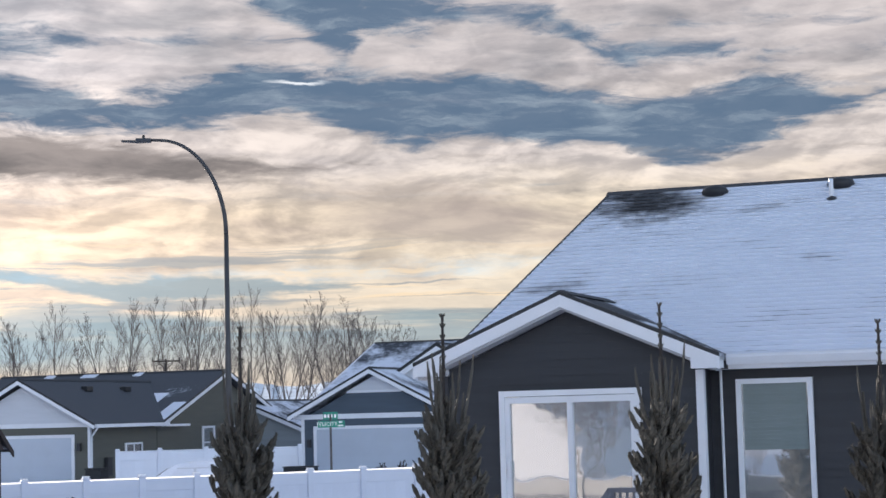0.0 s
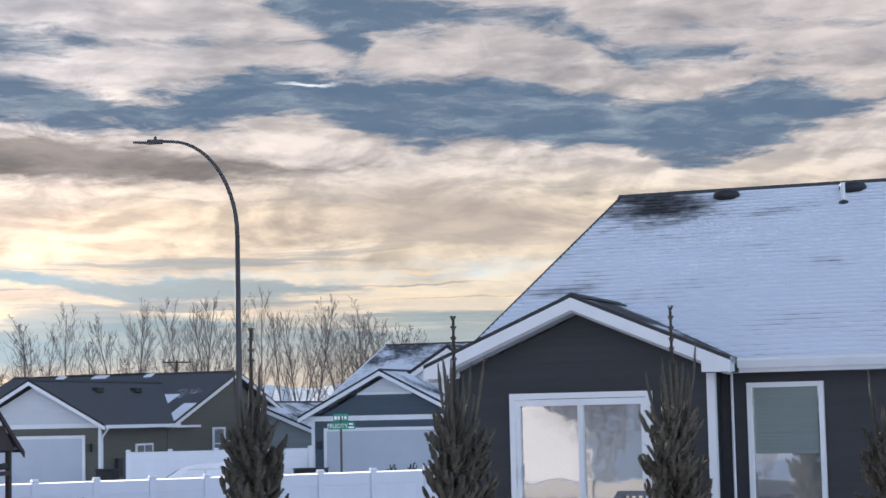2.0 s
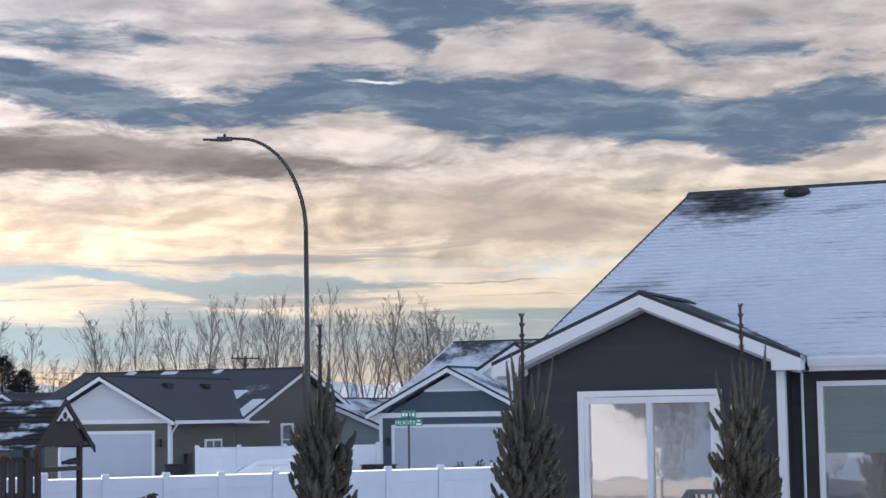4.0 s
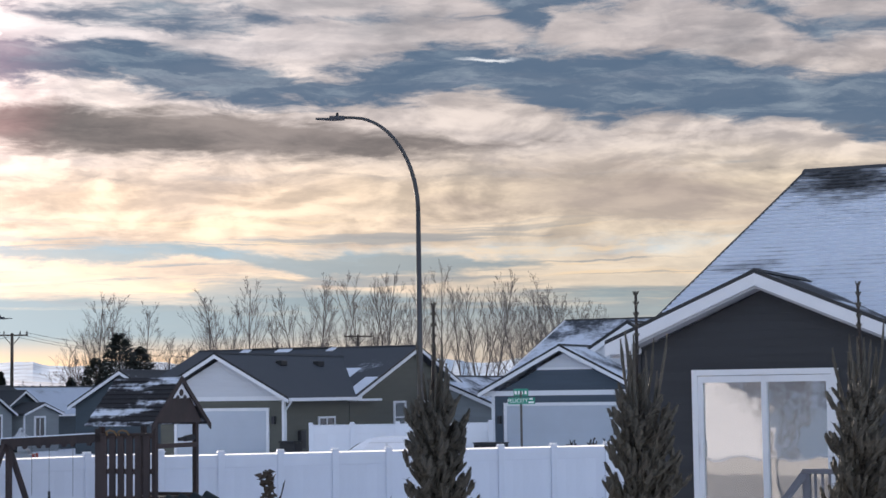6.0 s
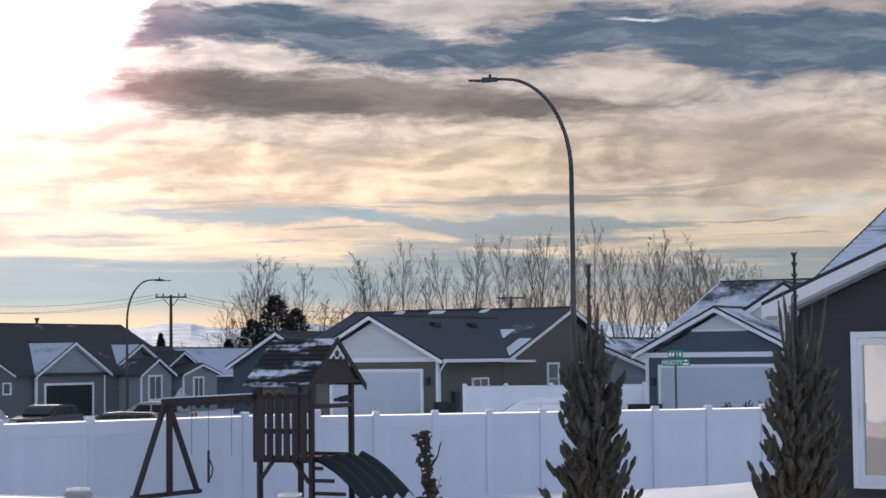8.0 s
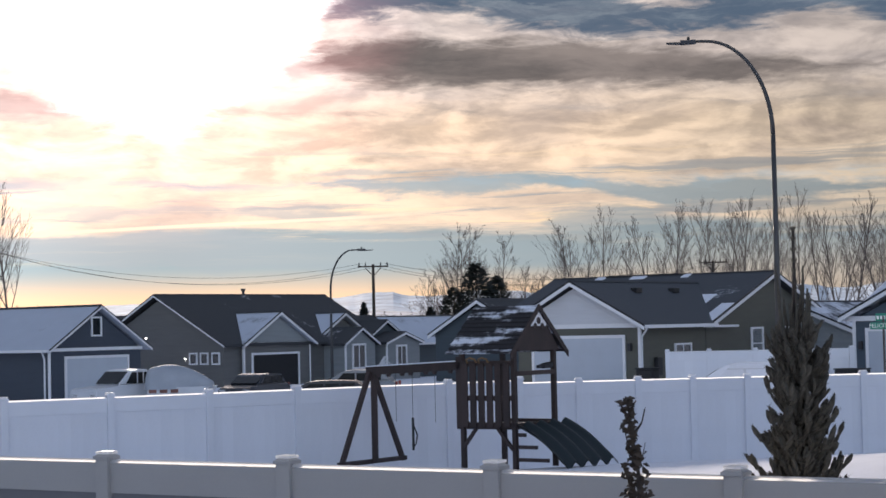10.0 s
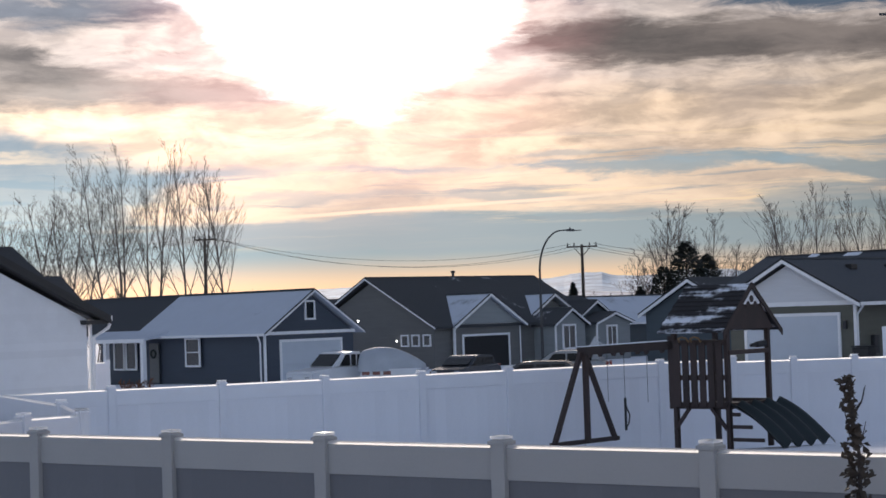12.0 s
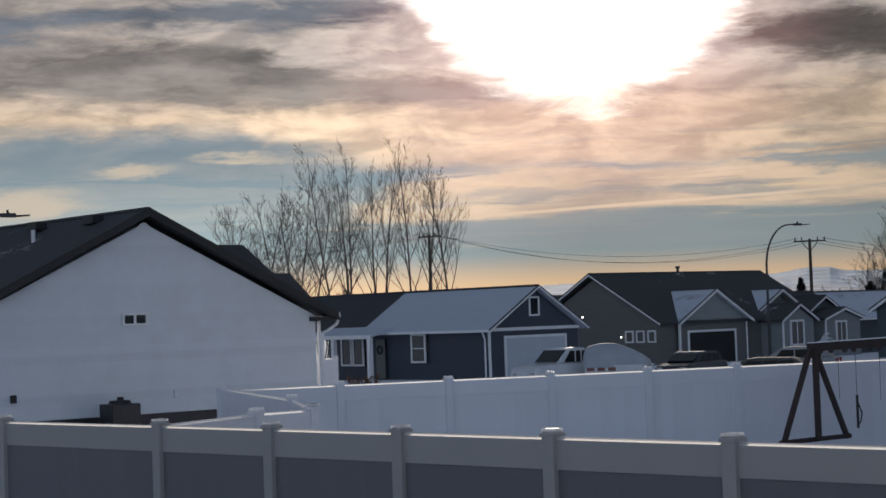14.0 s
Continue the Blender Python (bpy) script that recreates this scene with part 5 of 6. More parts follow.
# ---- utility poles and lines ----
def utility_pole(az, d, z, arm, label):
    x, y, _ = polar(az, d)
    h = root("utility_pole", pose(x, y, 0, 0, 0, az), label, "utility pole", "utility poles")
    part("pole", TUBE([(0, 0, 0), (0, 0, z + 0.1)], [0.13, 0.09], 8), M_POLE, h)
    part("crossarm", B(-arm / 2, arm / 2, -0.045, 0.045, z - 0.09, z + 0.01), M_POLE, h)
    part("brace", BEAM((-arm * 0.25, 0.02, z - 0.12), (0, 0.02, z - 0.7), 0.05), M_POLE, h)
    part("brace", BEAM((arm * 0.25, 0.02, z - 0.12), (0, 0.02, z - 0.7), 0.05), M_POLE, h)
    for k in (-0.46, -0.25, 0.25, 0.46):
        part("insulator", TUBE([(arm * k, 0, z + 0.02), (arm * k, 0, z + 0.22)], [0.05, 0.035], 6), M_DARKMETAL, h)
    return h


utility_pole(19.06, 120, 7.3, 2.0, "weathered wooden utility pole with crossarm")
utility_pole(30.78, 120, 8.55, 1.4, "weathered wooden utility pole before bare trees")
utility_pole(8.5, 130, 7.35, 2.0, "utility pole behind green house roof")


def wires():
    h = root("power_lines", Matrix.Identity(4), "sagging overhead power lines between poles", "cables")
    def line(p, q, sag, r=0.014):
        p, q = Vector(p), Vector(q)
        pts = [p.lerp(q, k / 20) - Vector((0, 0, sag * 4 * (k / 20) * (1 - k / 20))) for k in range(21)]
        part("cable", TUBE([tuple(v) for v in pts], r, 4), M_WIRE, h)
    for dz, sag, o in ((0.15, 1.35, 0.0), (0.0, 1.6, 0.2), (-0.15, 1.5, 0.5)):
        line(polar(30.78 - o, 120, 8.6 + dz), polar(19.4 - o * 0.5, 120, 7.3 + dz), sag)
        line(polar(18.7 + o * 0.4, 120, 7.3 + dz), polar(8.5, 130, 7.35 + dz), sag * 0.9)
        line(polar(45.0, 130, 8.8 + dz), polar(30.78 + o * 0.4, 120, 8.6 + dz), sag * 0.8)


wires()


# ---- playset in the neighbour's yard ----
def playset():
    ox, oy, _ = polar(14.75, 41.0)
    h = root("playset", lot(ox, oy, 0.0), "dark cedar playset with shingled roof, swing beam and green ramp", "playset")
    W = 0.105
    posts = ((0, 0, 2.75), (-1.42, 0, 2.75), (0, 1.6, 2.75), (-1.42, 1.6, 2.75))
    for x, y, z in posts:
        part("post", B(x - W / 2, x + W / 2, y - W / 2, y + W / 2, -0.05, z, 0.008), M_WOOD, h)
    part("platform", B(-1.42, 0.0, 0.0, 1.6, 0.86, 0.95), M_WOOD, h)
    for z in (0.90, 1.50, 2.28):
        part("rail", B(-1.42, 0.0, -0.08, -0.03, z, z + 0.12, 0.006), M_WOOD, h)
    for z in (0.90, 2.06):
        part("rail", B(0.03, 0.08, 0.0, 1.6, z, z + 0.10, 0.006), M_WOOD, h)
    for z in (0.90,):
        part("rail", B(-1.42, 0.0, 1.63, 1.68, z, z + 0.12, 0.006), M_WOOD, h)
    for i in range(6):
        x = -1.37 + i * 0.23
        part("slat", B(x, x + 0.155, -0.12, -0.08, 0.92, 2.33), M_WOOD, h)
    part("corner_panel", B(-1.56, -1.38, -0.07, -0.03, 0.86, 2.5), M_WOOD, h)
    # knee braces
    part("brace", BEAM((-1.40, -0.06, 0.42), (-1.02, -0.06, 0.88), 0.07), M_WOOD, h)
    part("brace", BEAM((-0.02, -0.06, 0.42), (-0.42, -0.06, 0.88), 0.07), M_WOOD, h)
    # roof: ridge runs back from the gable
    y0, y1, ym, ze, zr, xa, xb = -0.36, 1.96, 0.80, 2.56, 3.62, -1.62, 0.16
    for s in (-1, 1):
        yo = y0 if s < 0 else y1
        n = 11
        for i in range(n):
            a, b = i / n, min(1.0, (i + 1.25) / n)
            ya, za, yb, zb = yo + (ym - yo) * a, ze + (zr - ze) * a, yo + (ym - yo) * b, ze + (zr - ze) * b
            part("roof_board", P([(ya, za), (ya + s * 0.02, za + 0.03), (yb + s * 0.004, zb + 0.008), (yb, zb - 0.015)], "x", xa + 0.02 * (i % 2), xb), M_PLAYROOF, h)
    k = (zr - ze) / (ym - y0)
    for s in (-1, 1):
        yo = y0 if s < 0 else y1
        part("barge_board", P([(yo, ze + 0.02), (ym, zr + 0.04), (ym, zr - 0.10), (yo, ze - 0.12)], "x", xb, xb + 0.035), M_WOOD, h)
    part("gable_board", P([(y0 + 0.30, ze + 0.05), (y1 - 0.30, ze + 0.05), (y1 - 0.78, zr - 0.42), (y0 + 0.78, zr - 0.42)], "x", xb - 0.06, xb - 0.03), M_WOOD, h)
    # white sunburst cut-out in the gable
    t = part("gable_ornament", P([(0.50, 3.16), (1.10, 3.16), (1.13, 3.20), (0.84, 3.46), (0.76, 3.46), (0.47, 3.20)], "x", xb - 0.025, xb - 0.004), M_TRIM, h, "white scroll-cut gable ornament")
    for y, z, r in ((0.66, 3.16, 0.07), (0.94, 3.16, 0.07), (0.80, 3.28, 0.08)):
        part("cutout", TUBE([(xb - 0.003, y, z), (xb + 0.004, y, z)], r, 10), M_WOOD, t)
    # swing beam and A-frame
    part("swing_beam", BEAM((-4.2, -0.02, 2.18), (-1.4, -0.02, 2.30), 0.10, 0.19), M_WOOD, h)
    part("beam_snow", BEAM((-4.2, -0.02, 2.287), (-1.5, -0.02, 2.403), 0.09, 0.03), M_SNOW, h)
    for y in (-1.15, 1.15):
        part("leg", BEAM((-4.1, y, 0.02), (-4.1, y * 0.06, 2.15), 0.10), M_WOOD, h)
    part("leg", BEAM((-4.02, 0, 0.02), (-4.02, 0, 2.2), 0.11), M_WOOD, h)
    part("ground_bar", BEAM((-4.1, -1.25, 0.06), (-4.1, 1.25, 0.06), 0.10), M_WOOD, h)
    # swing hangers and chains
    for x in (-3.35, -2.86, -2.2):
        part("chain", TUBE([(x, -0.02, 2.2), (x, -0.02, 1.0)], 0.006, 5), M_METAL, h)
    for i, x in enumerate((-3.85, -3.55, -3.15, -2.9, -2.45, -2.2, -1.75)):
        zb = 2.19 + 0.043 * (x + 4.2)
        part("swing_hanger", P([(x - 0.09, zb - 0.05), (x - 0.03, zb - 0.17), (x + 0.03, zb - 0.17), (x + 0.09, zb - 0.05)], "y", -0.05, 0.01), M_WOOD, h)
    part("trapeze_bar", TUBE([(-2.86, -0.02, 1.10), (-2.86, -0.02, 0.35)], 0.03, 6), M_BLACKPL, h)
    part("trapeze_ring", TUBE([(-2.86, -0.02, 0.95), (-2.74, -0.02, 0.7), (-2.78, -0.02, 0.5), (-2.86, -0.02, 0.42)], 0.018, 6), M_BLACKPL, h)
    # handles
    for x in (-1.05, -0.72):
        part("grab_handle", TUBE([(x - 0.13, -0.14, 2.36), (x - 0.11, -0.2, 2.44), (x, -0.22, 2.47), (x + 0.11, -0.2, 2.44), (x + 0.13, -0.14, 2.36)], 0.022, 6), M_YELLOW, h)
    # corrugated green ramp
    bm = bmesh.new()
    n, rows = 40, []
    for j in range(9):
        a = j / 8
        x, z0 = 0.10 + 1.25 * a, 0.98 - 0.88 * a + 0.10 * math.sin(a * 3.14)
        rows.append([bm.verts.new((x, -0.15 + 2.3 * i / n, z0 + 0.07 * math.cos(i / n * 2 * math.pi * 4.5))) for i in range(n + 1)])
    low = [[bm.verts.new((v.co.x, v.co.y, v.co.z - 0.03)) for v in r] for r in rows]
    for a, b in zip(rows, rows[1:]):
        for i in range(n):
            bm.faces.new((a[i], a[i + 1], b[i + 1], b[i]))
    for a, b in zip(low, low[1:]):
        for i in range(n):
            bm.faces.new((a[i + 1], a[i], b[i], b[i + 1]))
    part("wave_ramp", bm, M_SLIDE, h, "dark green corrugated ramp", smooth=True)
    for z, x in ((0.2, 0.9), (0.48, 0.6), (0.75, 0.3)):
        part("ramp_support", BEAM((0.1, -0.02, z), (x, -0.02, z), 0.06, 0.08), M_WOOD, h)
    # toys under the roof
    part("telescope", TUBE([(0.06, 0.85, 2.24), (0.06, 1.05, 2.25), (0.06, 1.06, 2.25), (0.06, 1.40, 2.27)], [0.04, 0.045, 0.065, 0.075], 8), M_BLACKPL, h)
    return h


playset()


def reed_bunch():
    ox, oy, _ = polar(14.75, 41.0)
    h = root("dried_reeds", lot(ox, oy, 0.0) @ Matrix.Translation((-3.72, -0.02, 2.312)), "pale frosted bunch of reeds caught on swing beam", "ornament")
    random.seed(4)
    for k in range(14):
        a, l = random.uniform(-0.3, 1.1), random.uniform(0.2, 0.42)
        part("reed", TUBE([(-0.12 + random.uniform(-0.1, 0.1), random.uniform(-0.03, 0.03), 0.0), (-0.1 + l * math.cos(a) * 0.7, 0, l * math.sin(a) * 0.5 + 0.05), (-0.05 + l * math.cos(a), 0, l * math.sin(a) * 0.6)], [0.012, 0.014, 0.005], 4), M_WICKER, h)


reed_bunch()


# ---- spruces along the lot line ----
def spruce(seed, x, y, top, broad, label):
    random.seed(seed)
    h = root("spruce_tree", pose(x, y, rise(x, y), 0, 0, seed * 70), label, "conifer", "young columnar spruces")
    top -= rise(x, y)
    lean = random.uniform(-0.03, 0.03)
    pts = [(lean * (k / 10) ** 2, 0.02 * math.sin(k), top * k / 10) for k in range(11)]
    part("trunk", TUBE(pts, [0.05 - 0.0042 * k for k in range(11)], 7), M_BARKDARK, h)
    V, F = [], []

    def finger(p, d, length, r, curve, n=3, needles=14):
        """A shoot: a thin stem closely set with needles. Returns its line."""
        p, d = Vector(p), Vector(d).normalized()
        line = []
        for i in range(n + 1):
            line.append(p.copy())
            d = (d + Vector((random.uniform(-0.08, 0.08), random.uniform(-0.08, 0.08), curve))).normalized()
            p = p + d * (length / n)
        s = d.orthogonal().normalized()
        t = d.cross(s)
        base = len(V)
        for i, c in enumerate(line):
            rr = r * (1.0 if i < n else 0.45) * random.uniform(0.8, 1.2)
            for k in range(4):
                a = k * 1.5708 + i * 0.6
                V.append(tuple(c + (s * math.cos(a) + t * math.sin(a)) * rr * 0.8))
        for i in range(n):
            for k in range(4):
                F.append((base + i * 4 + k, base + i * 4 + (k + 1) % 4, base + (i + 1) * 4 + (k + 1) % 4, base + (i + 1) * 4 + k))
        F.append(tuple(base + n * 4 + k for k in range(4)))
        for j in range(needles):
            f = random.random() * (n - 0.01)
            c = line[int(f)].lerp(line[int(f) + 1], f % 1)
            a = random.uniform(0, 6.283)
            o = s * math.cos(a) + t * math.sin(a)
            side = d.cross(o) * 0.0035
            tip = c + o * r * random.uniform(1.0, 1.6) + d * r * random.uniform(0.3, 1.3)
            b = len(V)
            V.extend((tuple(c - side), tuple(c + side), tuple(tip)))
            F.append((b, b + 1, b + 2))
        return line

    z = 0.15
    while z < top - 1.15:
        f = z / top
        reach = broad * (0.98 - f) ** 0.75 + 0.03
        for k in range(10 if z > 1.2 else 4):
            a = random.uniform(0, 6.283)
            out = reach * random.uniform(0.45, 1.12)
            co, si = math.cos(a), math.sin(a)
            line = finger((0.02 * co, 0.02 * si, z), (co, si, random.uniform(0.35, 0.9)), out * 1.18, 0.026, 0.12, 4, 50)
            for j in range(5):
                q = line[random.randint(1, 4)]
                b = a + random.uniform(-1.2, 1.2)
                finger(q, (math.cos(b), math.sin(b), random.uniform(1.0, 2.4)), random.uniform(0.08, 0.20), 0.029, 0.10, 3, 34)
        z += 0.085 if z > 1.2 else 0.14
    # candelabra of long steep shoots below the leader: they swing out, then rise
    for k in range(13):
        a, zz = k * 2.4 + random.uniform(-0.4, 0.4), top - random.uniform(1.15, 1.55)
        l = random.uniform(0.55, 1.05) * (top - 0.36 - zz)
        finger((0.02 * math.cos(a), 0.02 * math.sin(a), zz), (math.cos(a), math.sin(a), random.uniform(1.5, 3.0)), l, 0.019, 0.34, 7, 120)
    for k in range(22):
        a, zz = random.uniform(0, 6.283), top - random.uniform(0.80, 1.25)
        finger((0.01 * math.cos(a), 0.01 * math.sin(a), zz), (math.cos(a), math.sin(a), 2.2), random.uniform(0.08, 0.18), 0.018, 0.14, 3, 26)
    # bare leader with bud clusters
    for zz in (top - 0.52, top - 0.40, top - 0.31, top - 0.21, top - 0.11, top - 0.02):
        for k in range(5):
            a = k * 1.2566 + zz * 9
            finger((lean + 0.008 * math.cos(a), 0.008 * math.sin(a), zz), (math.cos(a), math.sin(a), 1.4), 0.04, 0.010, 0.2, 3, 8)
    part("leader", TUBE([(lean, 0, top - 0.55), (lean, 0, top)], [0.017, 0.011], 6), M_BARKDARK, h)
    mesh_part("foliage", V, F, M_NEEDLE, h, kind="stuff")
    # loose snow caught between the shoots
    for k in range(4):
        a, zz = random.uniform(3.4, 6.0), random.uniform(top * 0.48, top * 0.66)
        bm = bmesh.new()
        bmesh.ops.create_icosphere(bm, subdivisions=1, radius=0.022)
        for v in bm.verts:
            v.co *= random.uniform(0.6, 1.3)
        bmesh.ops.translate(bm, vec=(0.1 * math.cos(a), 0.1 * math.sin(a), zz), verts=bm.verts)
        part("snow_clump", bm, M_SNOW, h)
    return h


for sd, az, d, top, br in ((1, 6.04, 17.0, 4.0, 0.52), (2, -0.31, 16.7, 4.06, 0.54), (3, -6.95, 17.0, 4.12, 0.48), (5, -13.55, 17.0, 3.9, 0.50)):
    x, y, _ = polar(az, d)
    spruce(sd, x, y, top, br, "young columnar spruce with upswept shoots and bare leader")


def leafy_column():
    """A thin young tree that keeps its curled dry leaves."""
    x, y, _ = polar(11.05, 15.4)
    random.seed(12)
    h = root("young_tree", pose(x, y, 0), "slender young tree hung with curled dry leaves", "tree")
    part("trunk", TUBE([(0.03, 0, 0), (0.0, 0.02, 1.0), (0.02, 0, 1.9), (-0.06, 0, 2.52)], [0.03, 0.024, 0.016, 0.006], 7), M_BARKDARK, h)
    V, F = [], []
    for k in range(420):
        z = random.uniform(0.4, 2.54)
        r = (0.055 if z > 2.1 else 0.09 + (2.1 - z) * 0.06) * random.uniform(0.2, 1.1)
        a = random.uniform(0, 6.283)
        c = Vector((r * math.cos(a) + (-0.06 * max(0, (z - 1.9) / 0.6)), r * math.sin(a), z))
        u = Vector((random.uniform(-1, 1), random.uniform(-1, 1), random.uniform(-0.6, 0.6))).normalized()
        w = u.orthogonal().normalized()
        n = u.cross(w)
        s = random.uniform(0.030, 0.058)
        b = len(V)
        V.extend(tuple(p) for p in (c - u * s, c + w * s * 0.6 + n * s * 0.3, c + u * s, c - w * s * 0.6 + n * s * 0.3, c + n * s * 0.35))
        F.extend(((b, b + 1, b + 4), (b + 1, b + 2, b + 4), (b + 2, b + 3, b + 4), (b + 3, b, b + 4)))
    mesh_part("leaves", V, F, M_LEAF, h, kind="stuff")
    for k in range(14):
        z, a = random.uniform(0.7, 2.3), random.uniform(0, 6.283)
        part("twig", TUBE([(0, 0, z), (0.06 * math.cos(a), 0.06 * math.sin(a), z + 0.08), (0.09 * math.cos(a), 0.09 * math.sin(a), z + 0.2)], [0.008, 0.006, 0.003], 4), M_BARKDARK, h)


leafy_column()


# ---- bare winter trees ----
def limb(V, F, pts, radii):
    base, s = len(V), None
    for i, p in enumerate(pts):
        d = (pts[min(i + 1, len(pts) - 1)] - pts[max(i - 1, 0)]).normalized()
        if s is None:
            s = d.orthogonal().normalized()
        s = (s - d * s.dot(d)).normalized()
        t = d.cross(s)
        for k in range(3):
            a = k * 2.0944
            V.append(tuple(p + (s * math.cos(a) + t * math.sin(a)) * radii[i]))
    for i in range(len(pts) - 1):
        for k in range(3):
            F.append((base + i * 3 + k, base + i * 3 + (k + 1) % 3, base + (i + 1) * 3 + (k + 1) % 3, base + (i + 1) * 3 + k))


def grow(V, F, rng, p, d, length, r, level, spread, up, twigs):
    """A limb that sweeps upwards and bears finer, steeper ones along its length."""
    n = (9, 6, 4, 3)[level]
    pts, dirs = [p], []
    bend = Vector((rng.uniform(-0.02, 0.02), rng.uniform(-0.02, 0.02), 0))
    for i in range(n):
        d = (d + bend + Vector((rng.uniform(-0.045, 0.045), rng.uniform(-0.045, 0.045), up * (0.4 if level == 0 else 1.0 + 0.5 * level)))).normalized()
        p = p + d * (length / n)
        pts.append(p)
        dirs.append(d)
    thin = (0.022, 0.012, 0.0085, 0.007)[level]
    limb(V, F, pts, [max(thin, r * (1 - 0.85 * i / n)) for i in range(n + 1)])
    if level >= 3:
        return
    kids = twigs[level]
    for k in range(kids):
        f = (0.22 + 0.76 * (k + rng.random()) / kids) if level == 0 else rng.uniform(0.2, 1.0)
        i = min(n - 1, int(f * n))
        q = pts[i].lerp(pts[i + 1], f * n - i)
        a = k * 2.4 + rng.uniform(-0.5, 0.5)
        o = dirs[i].orthogonal().normalized()
        o = (o * math.cos(a) + dirs[i].cross(o) * math.sin(a)).normalized()
        nd = (dirs[i] + o * spread * rng.uniform(0.75, 1.25)).normalized()
        if level == 0:
            ln = length * (0.54 * (1 - f) + 0.09) * rng.uniform(0.7, 1.15)
        else:
            ln = length * rng.uniform(0.28, 0.55) * (1.15 - 0.6 * f)
        grow(V, F, rng, q, nd, ln, max(thin, r * (1 - 0.8 * f) * 0.5), level + 1, spread * 1.05, up, twigs)


def bare_tree(name, m, height, r, spread, up, twigs, seed, label, stems=1, lean=0.12, group="bare winter trees", mat_=None):
    h = root(name, m, label, "tree", group)
    rng = random.Random(seed)
    for s in range(stems):
        V, F = [], []
        a = s * 6.283 / stems + rng.uniform(-0.4, 0.4)
        d = Vector((math.cos(a) * lean * (stems > 1) + rng.uniform(-0.04, 0.04), math.sin(a) * lean * 0.6 * (stems > 1), 1)).normalized()
        hh = height * (rng.uniform(0.82, 1.0) if s else 1.0)
        grow(V, F, rng, Vector((math.cos(a) * 0.25 * (stems > 1), math.sin(a) * 0.25 * (stems > 1), -0.3)), d, hh, r, 0, spread, up, twigs)
        mesh_part("trunk" if not s else "stem", V, F, mat_ or M_BARK, h)
    return h


TREES = (  # azimuth, distance, height, stems, spread, seed
    (36.3, 150, 12.6, 3, 0.62, 11), (35.3, 152, 13.6, 3, 0.60, 12), (34.75, 150, 12.2, 2, 0.6, 13),
    (33.5, 148, 17.6, 3, 0.55, 14), (32.35, 150, 16.2, 2, 0.50, 15), (31.1, 150, 17.6, 2, 0.50, 16), (30.1, 149, 15.8, 1, 0.42, 17),
    (16.35, 150, 11.0, 3, 0.60, 21), (15.3, 152, 10.4, 2, 0.60, 22), (17.25, 150, 7.6, 3, 0.7, 23),
    (12.75, 160, 11.9, 3, 0.52, 24), (11.85, 160, 12.6, 1, 0.50, 25), (11.15, 162, 10.0, 1, 0.5, 26),
    (10.1, 160, 12.0, 2, 0.5, 27), (9.35, 160, 12.8, 2, 0.48, 28), (8.2, 161, 13.0, 2, 0.46, 29), (7.55, 160, 13.5, 2, 0.46, 30),
    (6.5, 160, 12.6, 2, 0.5, 31), (5.9, 161, 13.8, 1, 0.46, 32), (5.0, 160, 12.6, 2, 0.46, 33), (4.55, 160, 13.4, 2, 0.44, 34),
    (2.65, 150, 12.5, 4, 0.66, 35), (3.35, 151, 11.6, 2, 0.6, 36), (1.8, 151, 11.4, 3, 0.62, 37),
    (45.0, 150, 12.0, 2, 0.5, 38), (14.2, 162, 8.0, 2, 0.6, 39))
for az, d, ht, st, sp, sd in TREES:
    x, y, _ = polar(az, d)
    bare_tree("bare_tree", pose(x, y, 0, 0, 0, sd * 33), ht * (1.12 if az > 34.5 else 1.0 if az > 29 else 1.03), 0.07 + ht * 0.0045, sp * (1.15 if st > 2 else 1.1), 0.055 if st < 3 else 0.045, (15, 8, 4), sd,
              "tall leafless tree with fine upright twigs" if st < 3 else "broad leafless tree with several stems", st, (0.20 if az > 29 else 0.14) if st > 1 else 0)
# first three: unseen trees behind the viewer, added for the pane reflections
for az, d, ht, sd in ((118, 30, 7.5, 81), (127, 33, 8.5, 82), (134, 35, 7.0, 83), (29.25, 150, 7.4, 51), (33.0, 146, 8.0, 52), (34.2, 146, 7.0, 53), (31.6, 147, 7.4, 54), (19.8, 140, 5.2, 55), (18.3, 140, 5.8, 56), (17.8, 140, 5.0, 57), (32.4, 146, 6.6, 58), (14.9, 150, 6.0, 59)):
    x, y, _ = polar(az, d)
    bare_tree("bare_shrub", pose(x, y, 0, 0, 0, sd * 40), ht * 0.8, 0.07, 0.75, 0.05, (14, 7, 4), sd, "leafless twiggy shrub behind rooftops or, unseen, behind viewer", 4, 0.35, "bare winter shrubs")
for az, d, z, ht, sd in ((1.42, 70, 0.5, 1.35, 61), (33.05, 77, 0.25, 1.05, 62)):
    x, y, _ = polar(az, d)
    bare_tree("bare_shrub", pose(x, y, z, 0, 0, 10), ht, 0.03, 0.8, 0.03, (9, 6, 4), sd, "small leafless twiggy garden shrub" if sd == 61 else "rusty orange garden shrub", 5, 0.5, "garden shrubs",
              M_BARKDARK if sd == 61 else M_RUST)


